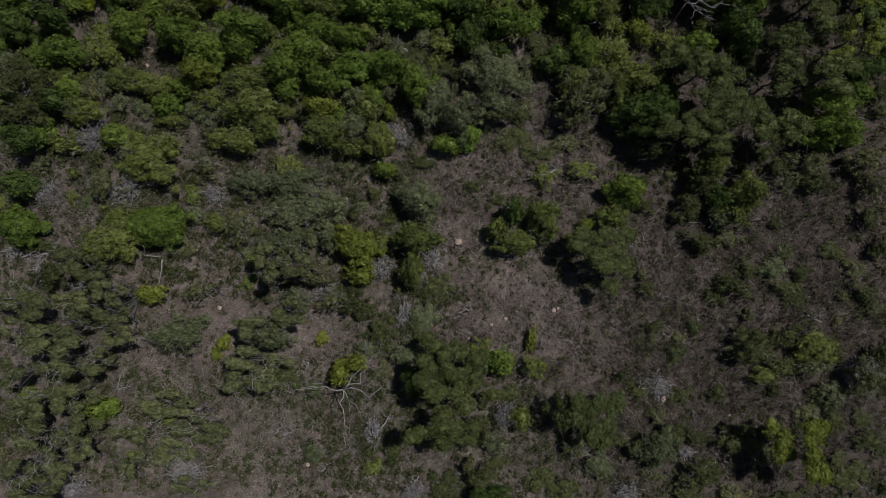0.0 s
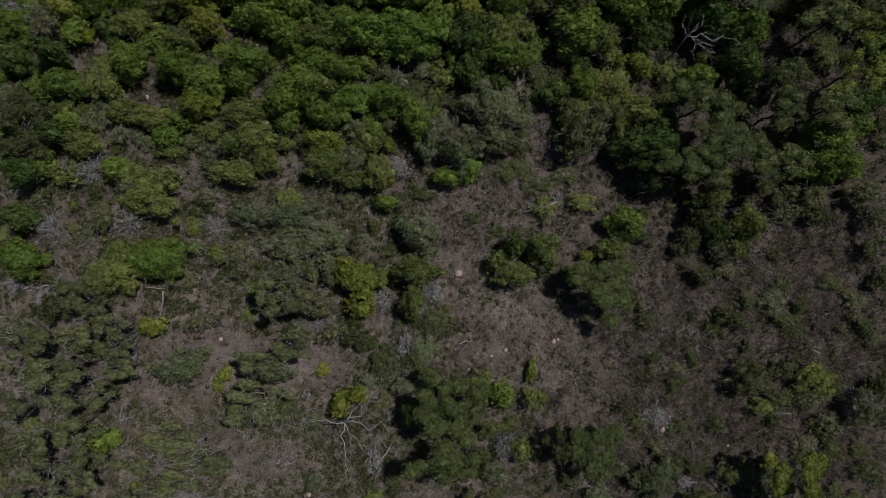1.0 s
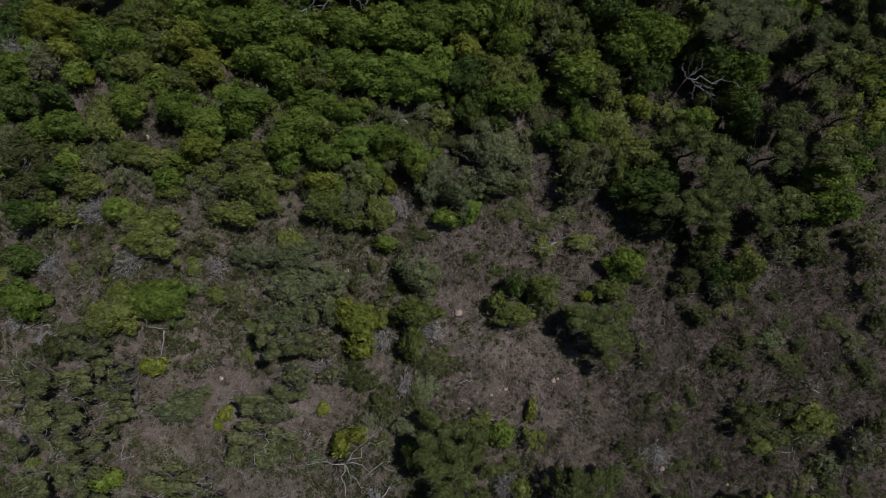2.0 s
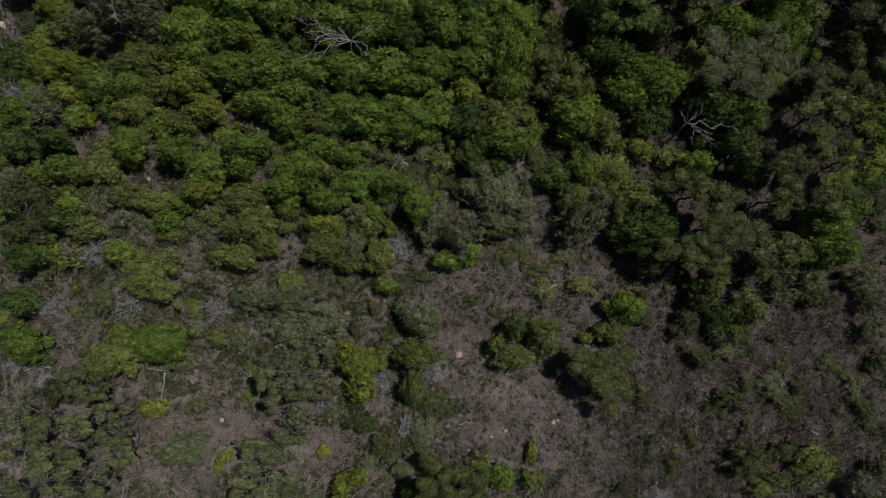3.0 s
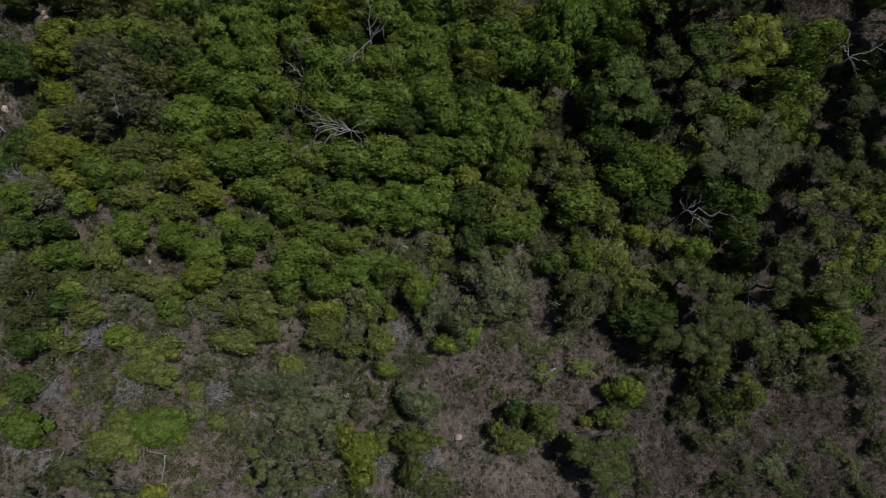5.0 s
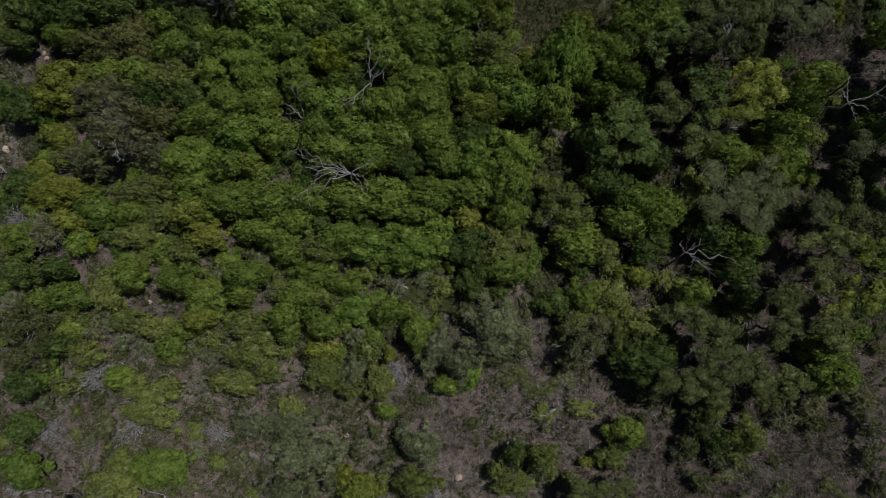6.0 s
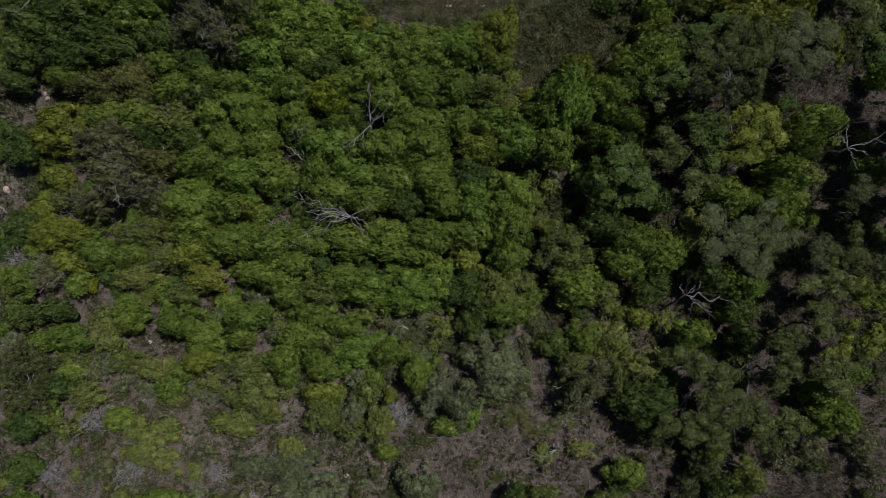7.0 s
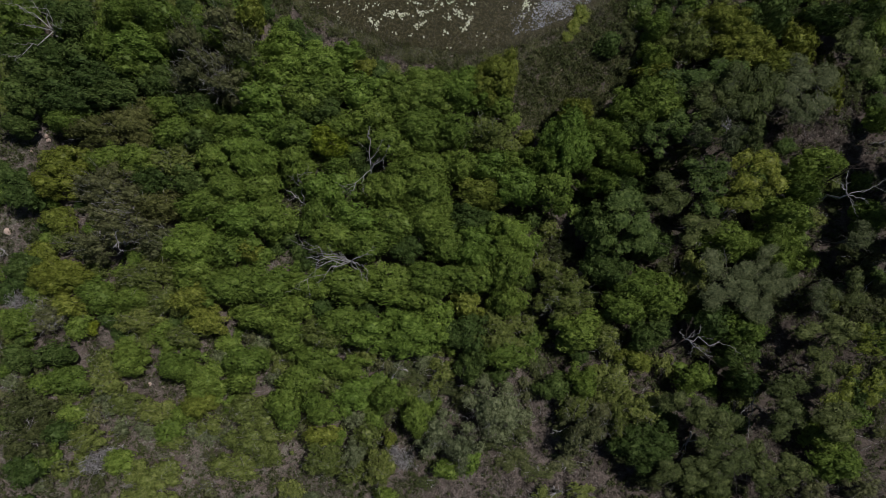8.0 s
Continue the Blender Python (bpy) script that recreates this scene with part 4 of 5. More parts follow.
plant("green", -8.2, 31.2, 3.1, 3.4, 1.43)
plant("green", -6.2, 31.8, 3.6, 3.4, 1.35)
plant("gold", -9.3, 30.0, 3.1, 3.8)
plant("green", -8.6, 28.1, 2.2, 3.2, 1.51)
plant("green", -1.7, 34.1, 4.8, 3.2, 1.40)
plant("green", -2.4, 31.2, 4.6, 3.4, 1.28)
plant("fresh", 0.9, 34.2, 4.3, 3.6, 1.15)
plant("lime", 2.9, 34.9, 4.5, 4.2)
plant("green", 3.5, 33.2, 2.7, 3.0, 1.45)
plant("green", 0.1, 31.3, 3.8, 3.6, 1.18)
plant("mixed", 2.6, 30.9, 4.0, 3.6, 1.33)
plant("green", -4.4, 29.8, 3.9, 3.6, 1.21)
plant("green", -2.3, 28.2, 4.5, 3.6, 1.62)
plant("green", 0.6, 28.7, 3.4, 3.6, 1.14)
plant("fresh", 3.1, 28.4, 3.8, 3.8, 1.51)
plant("fresh", 8.4, 30.1, 5.5, 5.2)
plant("green", 6.4, 29.0, 2.9, 4.4, 1.14)
plant("lime", 9.3, 32.7, 2.8, 4.4, 1.33)
plant("green", 4.8, 28.5, 2.9, 3.6, 1.18)
plant("lime", 5.8, 31.1, 1.6, 1.2, 1.25)
plant("deep", 12.0, 38.5, 2.2, 1.6)
plant("dull", 13.7, 39.1, 2.8, 1.5, 1.24)
plant("dull", 14.1, 37.2, 2.5, 1.2, 1.24)
plant("green", 15.0, 39.6, 2.9, 3.2, 1.18)
plant("green", 15.3, 37.3, 2.6, 3.2)
plant("mixed", 17.5, 38.6, 4.6, 3.6)
plant("lime", 20.2, 39.8, 4.4, 3.8, 1.56)
plant("lime", 21.7, 38.0, 4.9, 3.8, 1.42)
plant("olivegreen", 24.4, 36.7, 3.9, 3.5, 1.34)
plant("olivegreen", 26.0, 38.8, 3.9, 3.6)
plant("leafy", 17.8, 35.1, 4.4, 5.2, 1.47)
plant("green", 15.2, 33.7, 5.2, 4.4)
plant("lime", 15.1, 35.7, 2.2, 4.0, 1.97)
plant("green", 13.0, 33.5, 3.1, 3.6)
plant("feathery", 20.9, 33.8, 4.9, 6.4)
plant("feathery", 18.7, 32.9, 4.4, 6.0, 1.15)
plant("wispy", 25.7, 35.1, 4.7, 4.6)
plant("olivegreen", 28.3, 35.6, 3.2, 3.2, 0.60)
plant("wispy", 25.4, 32.8, 3.3, 4.4)
plant("feathery", 29.3, 37.7, 4.3, 4.6)
plant("deep", 27.5, 40.2, 2.9, 4.6, 1.60)
plant("deep", 23.4, 39.6, 2.9, 4.6)
plant("deep", 29.8, 40.2, 2.9, 4.8, 1.26)
plant("green", 32.6, 33.3, 2.2, 2.8)
plant("green", 11.6, 30.7, 4.5, 4.4)
plant("deep", 13.5, 31.4, 2.9, 4.2, 1.18)
plant("green", 13.0, 29.0, 2.9, 4.4, 1.22)
plant("leafy", 14.9, 30.8, 3.6, 5.6, 1.17)
plant("leafy", 17.0, 30.8, 3.7, 6.4, 1.30)
plant("wispy", 18.5, 30.6, 3.4, 7.8, 1.17)
plant("feathery", 21.0, 30.5, 3.3, 6.4)
plant("leafy", 18.0, 28.5, 3.7, 6.2, 1.38)
plant("bright", 21.3, 28.3, 4.3, 6.0)
plant("green", 27.4, 29.3, 3.8, 3.6, 1.40)
plant("dull", 17.1, 29.1, 3.0, 4.2)
plant("deep", -32.3, 25.6, 3.2, 3.6)
plant("olivegreen", -29.8, 26.1, 3.2, 3.4, 1.41)
plant("lime", -29.5, 23.5, 2.7, 2.6, 1.16)
plant("dull", -32.1, 22.3, 1.7, 0.8, 1.16)
plant("olivegreen", -31.3, 20.9, 2.3, 1.4)
plant("deep", -32.5, 19.9, 2.7, 2.2, 1.48)
plant("olivegreen", -29.4, 19.1, 4.3, 2.8, 1.60)
plant("mixed", -29.2, 21.9, 2.4, 2.2, 1.24)
plant("lime", -28.6, 16.9, 2.7, 2.4, 1.48)
plant("green", -26.3, 17.9, 3.3, 3.0, 1.22)
plant("green", -32.1, 15.5, 2.9, 3.0, 1.27)
plant("bare", -32.9, 16.9, 2.2, 1.9, 1.29)
plant("brown", -30.1, 16.2, 3.3, 2.6)
plant("bare", -29.9, 16.0, 2.6, 2.5)
plant("gold", -27.1, 15.3, 1.2, 1.4, 0.79)
plant("green", -27.9, 15.5, 2.4, 2.2, 1.19)
plant("brown", -25.1, 25.7, 4.5, 5.2, 1.30)
plant("brown", -24.0, 23.3, 4.6, 5.4, 1.40)
plant("brown", -26.4, 21.6, 3.2, 4.4, 1.22)
plant("tan", -21.9, 24.7, 3.5, 4.2, 1.35)
plant("brown", -21.5, 22.1, 3.8, 4.4, 1.18)
plant("bare", -24.3, 24.2, 3.6, 5.0)
plant("deep", -22.3, 26.7, 2.9, 3.8, 1.18)
plant("deep", -19.8, 26.8, 2.9, 3.6, 1.18)
plant("mixed", -23.1, 19.2, 3.3, 3.2, 1.67)
plant("mixed", -21.8, 20.1, 3.1, 3.2, 1.43)
plant("green", -23.7, 17.7, 2.9, 3.0, 1.23)
plant("mixed", -23.4, 16.1, 3.3, 2.6, 1.63)
plant("mixed", -21.2, 17.6, 3.2, 2.8, 1.37)
plant("lime", -18.7, 18.0, 3.6, 3.6, 1.43)
plant("lime", -17.8, 16.3, 3.1, 3.4, 1.43)
plant("mixed", -19.5, 15.0, 2.7, 2.8, 1.41)
plant("green", -16.4, 26.2, 4.3, 3.8, 1.15)
plant("green", -14.3, 26.2, 3.6, 3.8)
plant("green", -18.4, 24.8, 3.8, 3.8, 1.51)
plant("fresh", -15.5, 24.0, 4.2, 3.8, 1.47)
plant("fresh", -19.2, 21.9, 4.5, 3.8, 1.28)
plant("green", -16.2, 21.5, 4.0, 3.8, 1.33)
plant("lime", -15.0, 21.6, 2.0, 3.7)
plant("green", -13.4, 24.1, 3.8, 3.8, 1.18)
plant("green", -13.2, 19.1, 4.2, 3.8, 1.47)
plant("green", -16.1, 19.0, 4.4, 3.8, 1.35)
plant("green", -18.7, 19.8, 3.7, 3.6, 1.56)
plant("green", -13.2, 16.8, 3.9, 3.6, 1.73)
plant("green", -11.9, 15.4, 3.1, 3.4, 1.47)
plant("green", -11.1, 17.6, 2.9, 3.6, 1.18)
plant("bare", -11.5, 23.8, 2.0, 2.2, 1.51)
plant("brown", -11.6, 24.8, 2.2, 1.8, 1.40)
plant("fresh", -9.2, 26.4, 4.0, 3.6, 1.33)
plant("green", -9.9, 24.3, 3.4, 3.6)
plant("fresh", -7.2, 24.3, 4.2, 3.7, 1.47)
plant("green", -4.3, 26.5, 4.3, 3.6, 1.15)
plant("green", -1.8, 26.6, 4.5, 3.8, 1.28)
plant("green", -4.2, 24.0, 3.9, 3.6, 1.41)
plant("green", -1.3, 24.1, 4.5, 3.8, 1.28)
plant("deep", 1.6, 24.6, 3.5, 3.4, 1.39)
plant("lime", 2.3, 26.5, 3.9, 4.0, 1.73)
plant("fresh", 5.2, 27.2, 4.2, 4.2, 1.18)
plant("green", 7.7, 26.7, 4.2, 4.4)
plant("green", -8.8, 22.7, 4.0, 3.6, 1.67)
plant("green", -5.9, 22.7, 4.0, 3.7, 1.33)
plant("deep", -2.9, 22.4, 3.3, 3.4, 1.22)
plant("green", -0.4, 22.8, 3.8, 3.6, 1.18)
plant("fresh", 2.1, 22.5, 4.3, 3.8, 1.15)
plant("fresh", 4.5, 23.0, 4.3, 4.0, 1.15)
plant("green", -7.5, 19.3, 3.9, 3.6, 1.73)
plant("green", -4.5, 19.9, 4.0, 3.6, 1.33)
plant("green", -10.2, 19.3, 3.5, 3.4, 1.39)
plant("green", -1.2, 19.9, 4.3, 3.6, 1.47)
plant("green", 2.1, 20.4, 4.0, 3.7, 1.33)
plant("green", 4.6, 20.8, 3.8, 3.8)
plant("green", 4.7, 18.7, 3.3, 3.6)
plant("fresh", -4.1, 18.6, 3.5, 3.4, 2.67)
plant("green", -2.0, 18.6, 3.1, 3.4, 1.77)
plant("green", -7.8, 16.4, 3.5, 3.2, 1.39)
plant("fresh", -5.6, 15.7, 4.1, 3.7, 1.57)
plant("fresh", -2.7, 15.8, 4.6, 3.7, 1.48)
plant("fresh", -0.7, 16.6, 3.8, 3.6, 1.18)
plant("mixed", -9.3, 15.4, 3.3, 3.0, 1.63)
plant("lime", 1.4, 18.2, 3.1, 2.6)
plant("deep", 1.8, 16.0, 3.7, 3.6)
plant("mixed", 4.0, 16.0, 4.4, 3.2, 1.15)
plant("dull", 8.6, 22.3, 2.7, 1.6, 1.41)
plant("mixed", 8.8, 19.1, 4.5, 3.8, 1.28)
plant("green", 9.7, 16.6, 4.2, 3.8, 1.47)
plant("green", 11.1, 27.4, 3.0, 4.4)
plant("deep", 13.0, 27.0, 3.3, 4.6, 1.14)
plant("deep", 10.9, 24.0, 4.0, 5.0)
plant("leafy", 13.2, 24.5, 4.5, 5.4, 1.15)
plant("feathery", 15.4, 26.1, 3.7, 5.8, 1.30)
plant("deep", 14.7, 23.3, 3.7, 4.6, 1.18)
plant("leafy", 17.7, 27.0, 3.9, 6.0, 1.18)
plant("feathery", 17.6, 24.4, 3.7, 5.4, 1.35)
plant("bright", 21.0, 27.0, 4.1, 5.4, 1.41)
plant("green", 24.9, 25.3, 4.0, 4.6, 1.33)
plant("green", 25.8, 27.4, 2.8, 4.4, 1.18)
plant("green", 24.3, 23.2, 4.3, 4.2, 1.15)
plant("green", 20.8, 23.6, 3.8, 3.6, 1.18)
plant("deep", 11.8, 21.3, 3.8, 4.2, 1.18)
plant("green", 14.2, 20.0, 4.0, 4.0, 1.33)
plant("green", 13.4, 18.2, 3.7, 3.8, 1.26)
plant("green", 16.3, 19.2, 3.8, 3.8)
plant("deep", 15.2, 16.4, 3.0, 3.4, 1.26)
plant("mixed", 11.6, 16.1, 3.1, 3.0, 1.37)
plant("mixed", 18.7, 20.6, 3.9, 2.4)
plant("olivegreen", 19.0, 18.7, 3.1, 2.2)
plant("wispy", 20.6, 20.3, 5.1, 5.2)
plant("wispy", 22.6, 20.4, 4.4, 5.2)
plant("deep", 19.6, 17.7, 3.8, 4.0, 1.18)
plant("green", 21.6, 17.0, 4.0, 4.2, 1.33)
plant("dull", 27.2, 19.6, 2.3, 1.8)
plant("dull", 31.2, 22.7, 3.6, 3.0, 1.35)
plant("wispy", 27.3, 19.8, 3.1, 4.6, 1.22)
plant("dull", 31.7, 19.3, 4.2, 2.6)
plant("feathery", 27.9, 17.3, 3.9, 5.2, 1.51)
plant("bright", 30.3, 17.0, 3.3, 5.0, 1.37)
plant("green", 31.6, 25.6, 3.1, 3.6)
plant("wispy", 28.8, 23.8, 3.0, 6.0, 1.22)
plant("feathery", 28.6, 20.6, 3.5, 5.0)
# tall trees added on the eastern edge, crowns out of view, to cast shade westwards
plant("feathery", 34.8, 27.6, 6.0, 9.0)
plant("feathery", 34.0, 23.6, 5.4, 8.5)
plant("leafy", 35.5, 31.0, 6.0, 9.0)


# ---- smaller growth that closes the thicket between the larger crowns ----
fill = random.Random(17)
OPEN = ("bare", "dry", "olive", "wispy", "feathery", "leafy", "bright")  # kinds that hide little of the ground
for _ in range(9000):
    x, y = fill.uniform(-36, 34), fill.uniform(7, 43)
    if pond_edge(x, y) < 2.8 or blob(x, y, CLEAR_SPOTS) > 0.25:
        continue
    if x > (2 if y > 9 else -4) and y < 13 and not (x > 17 and y > 9):
        continue
    if any(math.hypot(x - px, y - py) < 0.84 * pr + (0.35 if x > 0 else 0.15) for px, py, pr, _kind in PLANTED):
        continue
    east = x > 9
    kind = fill.choice(("dull", "deep", "deep", "mixed", "green") if east else ("green", "green", "deep", "mixed", "deep") if y > 15 else ("pale", "mixed", "green", "brown"))
    plant(kind, round(x, 1), round(y, 1), fill.uniform(1.3, 2.3), fill.uniform(0.9, 1.7))


# low scrub over the open ground
for _ in range(2600):
    x, y = fill.uniform(-35, 35), fill.uniform(-20, 12)
    west = x < -3 and y > -3
    if fill.random() > (0.4 if west else 0.14) or max(blob(x, y, BARE_SPOTS), 0.8 * blob(x, y, BROWN_SPOTS) if x < 14 else 0) > 0.3:
        continue
    if any(math.hypot(x - px, y - py) < (0.9 if pk not in OPEN else 0.5) * pr + 0.25 for px, py, pr, pk in PLANTED):
        continue
    kind = fill.choice(("dull", "pale", "mixed", "dull", "brown") if x < 10 else ("dull", "brown", "dull", "dry"))
    plant(kind, round(x, 1), round(y, 1), fill.uniform(0.9, 2.0), fill.uniform(0.5, 1.1))


# ---- dead trees, fallen wood, stones and lilies ----
WOOD = {"bleached": DEADWOOD, "charred": CHARRED, "pale": DEADWOOD, "grey": LOGWOOD, "dark": CHARRED, "pole": DEADWOOD, "log": DARKLOG}
DEAD = []


def dead_limb(r, thing, start, end, radius, mat):
    """A limb, and the smaller branches that leave it."""
    pts = crooked(r, start, end, 6, 0.05)
    limb = part("limb", limb_mesh("limb", [tube(pts, [radius * (1 - 0.13 * i) for i in range(len(pts))], 6)], mat), thing)
    way, size = (end - start).normalized(), (end - start).length
    for k in range(3):
        p = pts[r.randint(2, 6)]
        d = (way + Vector((r.gauss(0, 0.6), r.gauss(0, 0.6), r.gauss(0, 0.35)))).normalized()
        part("side_branch", limb_mesh("side_branch", branching(r, p, p + d * size * r.uniform(0.25, 0.5), radius * 0.5, 1, 0.08, 3, 0.0, 4), mat), limb)
    return limb


def dead_tree(foot, fork, tips, wood, label):
    """A leafless tree: a trunk from foot to fork and a limb to each tip."""
    r = random.Random(len(DEAD) + 40)
    thing = tagged(new("dead_tree"), label=label, category="dead tree")
    foot, fork = Vector(foot), Vector(fork)
    foot.z = ground_height(foot.x, foot.y) - 0.1
    thing.location = foot
    pts = [p - foot for p in crooked(r, foot, fork, 5, 0.04)]
    part("trunk", limb_mesh("trunk", [tube(pts, [0.09 - 0.007 * i for i in range(len(pts))], 8)], WOOD[wood]), thing)
    for tip in tips:
        dead_limb(r, thing, fork - foot, Vector(tip) - foot, 0.048 if fork.z < 3.5 else 0.04, DEADWOOD if wood in ("grey", "charred") and r.random() < 0.7 else WOOD[wood])
    DEAD.append(thing)
    return thing


branch_count = 0
FALLEN = {"pale": ("fallen_branch", "bleached forked branch lying on the dry ground"), "grey": ("fallen_branch", "weathered grey branch lying among the grass"), "dark": ("fallen_branch", "dark dead branch lying on the ground"), "pole": ("fallen_pole", "thin bleached straight pole lying on the ground")}


def fallen_branch(x0, y0, x1, y1, radius, kind):
    global branch_count
    branch_count += 1
    r = random.Random(branch_count)
    a = Vector((x0, y0, ground_height(x0, y0)))
    b = Vector((x1, y1, ground_height(x1, y1) + radius + (0.36 if radius < 0.09 else 0.06)))
    name, label = ("fallen_log", "weathered grey log lying on the ground") if radius >= 0.09 else FALLEN[kind]
    thing = tagged(new(name), label=label, category="log" if radius >= 0.09 else "branch", group="fallen wood")
    thing.location = a
    radius *= 1.25 if radius < 0.09 else 1.0
    lift = Vector((0, 0, radius * 0.7 + (0.06 if kind == "pole" else 0)))
    pts = [p - a + lift for p in crooked(r, a, b, 5, 0.05 if kind != "pole" else 0.012)]
    stem = part("stem", limb_mesh("stem", [tube(pts, [radius * (1 - 0.11 * i) for i in range(len(pts))], 7)], WOOD[kind]), thing)
    for k in range(0 if kind == "pole" else 3 if radius < 0.09 else 2):
        i = r.randint(1, 4)
        d = (b - a).normalized()
        side = Vector((-d.y, d.x, 0)) * r.choice((-1, 1))
        tip = pts[i] + (d * r.uniform(0.2, 0.8) + side * r.uniform(0.4, 0.9)) * (b - a).length * r.uniform(0.3, 0.55) + Vector((0, 0, r.uniform(0.1, 0.5)))
        part("side_branch", limb_mesh("side_branch", branching(r, pts[i], tip, radius * 0.55, 1, 0.12, 3, 0.02, 4), WOOD[kind]), stem)
    return thing


stone_count = 0


def stone(x, y, size):
    global stone_count
    stone_count += 1
    r = random.Random(stone_count)
    bm = bmesh.new()
    bmesh.ops.create_icosphere(bm, subdivisions=3, radius=size / 2)
    stretch = Vector((r.uniform(0.85, 1.25), r.uniform(0.8, 1.1), r.uniform(0.5, 0.75)))
    for v in bm.verts:
        n = noise.noise(v.co * (2.2 / size) + Vector((stone_count * 3.1, 0, 0)))
        v.co = Vector((v.co.x * stretch.x, v.co.y * stretch.y, v.co.z * stretch.z)) * (1 + 0.35 * n)
    me = bpy.data.meshes.new("stone")
    bm.to_mesh(me)
    bm.free()
    me.materials.append(ROCK)
    me.shade_smooth()
    ob = tagged(new("stone", me), label="pale pinkish stone lying on the dry ground", category="stone", group="loose stones")
    ob.matrix_basis = Matrix.LocRotScale((x, y, ground_height(x, y) + size * 0.18), Euler((0, 0, r.uniform(0, 6))), None)
    return ob


def pad_mesh(shape):
    """A round floating leaf with a notch and a slightly raised rim."""
    r = random.Random(shape)
    verts, faces = [(0, 0, 0)], []
    for k in range(11):
        a = 0.25 + k * (2 * math.pi - 0.5) / 10
        q = r.uniform(0.9, 1.08)
        verts.append((q * math.cos(a), q * math.sin(a), 0.05 + r.uniform(-0.02, 0.06)))
        if k:
            faces.append((0, k, k + 1))
    return mesh_from("pad", verts, faces, PAD, True)


PADS = [pad_mesh(k) for k in range(4)]
clump_count = 0


def lily_clump(x, y, half_long, half_wide, turn, pads):
    global clump_count
    clump_count += 1
    r = random.Random(clump_count)
    thing = tagged(new("lily_clump"), label="clump of pale floating lily pads on the pond", category="water lily", group="lily clumps on the pond")
    thing.location = (x, y, WATER_LEVEL)
    c, s = math.cos(radians(turn)), math.sin(radians(turn))
    for k in range(int(pads * (1.8 if pads >= 16 else 1.0 if pads > 9 else 0.6))):
        u, v = r.gauss(0, 0.34) * half_long, r.gauss(0, 0.32) * half_wide
        size = r.uniform(0.035, 0.075)
        ob = part("pad", PADS[r.randrange(4)], thing)
        ob.matrix_basis = Matrix.LocRotScale((c * u - s * v, s * u + c * v, 0.012 + 0.002 * k), Euler((r.gauss(0, 0.06), r.gauss(0, 0.06), r.uniform(0, 6.28))), (size, size, size))
    return thing


# small floating weed and the sedge along the water's edge
rng_weed = np.random.default_rng(77)
weed_at = []
while len(weed_at) < 42000:
    x, y = rng_weed.uniform(-18, 14), rng_weed.uniform(37, 46)
    d = pond_edge(x, y)
    if d < 0.25 and rng_weed.uniform() < 0.5 + 0.5 * max(0, 0.5 + noise.noise(Vector((x * 0.7, y * 0.7, 9)))):
        weed_at.append((x, y, WATER_LEVEL + 0.012))
weed_at = np.array(weed_at)
weed_face = unit(np.stack([rng_weed.normal(0, 0.22, len(weed_at)), rng_weed.normal(0, 0.22, len(weed_at)), np.ones(len(weed_at))], 1))
tagged(new("floating_weed", loose_mesh("floating_weed", leaves(rng_weed, weed_at, weed_face, 0.10, 0.08), WEED)), label="small dark floating weed over the pond", category="pond weed", kind="stuff")


# specks of weed that carry the pond's reflected glitter as colour
glitter_at = []
while len(glitter_at) < 2600:
    x, y = rng_weed.uniform(4.4, 11), rng_weed.uniform(38.5, 44.5)
    if pond_edge(x, y) < -0.3 and rng_weed.uniform() < min(1, (x - 4.4) / 2.5) * (0.15 + 0.85 * max(0, 0.4 + 1.3 * noise.noise(Vector((x * 0.8, y * 0.8, 4))))):
        glitter_at.append((x, y, WATER_LEVEL + 0.02))
glitter_at = np.array(glitter_at)
glitter_face = unit(np.stack([rng_weed.normal(0, 0.15, len(glitter_at)), rng_weed.normal(0, 0.15, len(glitter_at)), np.ones(len(glitter_at))], 1))
tagged(new("silvery_weed", loose_mesh("silvery_weed", leaves(rng_weed, glitter_at, glitter_face, 0.09, 0.07), GLITTER)), label="floating specks of weed coloured pale blue-grey like the water's glitter", category="pond weed", kind="stuff")


# ---- dead trees: foot, fork, then the tips of the limbs ----
dead_tree((-6.23, -12.97, 0.00), (-6.41, -13.00, 2.60), [(-9.43, -12.92, 3.40), (-4.61, -10.66, 3.80), (-3.95, -10.32, 3.30), (-2.49, -13.04, 3.60), (-4.90, -14.53, 3.60), (-6.05, -15.83, 3.40)], "grey", "bleached dead tree with spreading bare limbs casting a long shadow")
dead_tree((-7.12, 20.20, 0.00), (-6.98, 21.10, 3.40), [(-10.44, 22.00, 4.40), (-9.96, 19.75, 4.00), (-9.35, 20.70, 4.20), (-5.71, 20.50, 4.20), (-5.64, 21.71, 4.40), (-6.12, 20.16, 4.00), (-8.73, 21.53, 4.40), (-7.69, 21.64, 4.60), (-10.15, 21.28, 4.30)], "bleached", "pale dead tree with crooked bare limbs above the thicket")
dead_tree((16.76, 14.63, 0.00), (17.71, 16.15, 2.60), [(17.04, 16.71, 3.20), (17.76, 17.41, 3.40), (18.97, 15.51, 3.00), (20.76, 15.84, 3.20), (20.43, 14.08, 2.60), (19.49, 14.83, 2.80), (18.44, 16.69, 3.40)], "charred", "leaning dead tree with a dark trunk and pale broken limbs")
dead_tree((27.90, 27.12, 0.00), (27.59, 26.84, 5.40), [(27.08, 28.04, 6.00), (26.92, 27.55, 5.80), (28.63, 26.58, 5.60), (29.37, 27.57, 6.00), (28.22, 25.89, 5.20)], "bleached", "dead tree with pale forked limbs over dark shade")
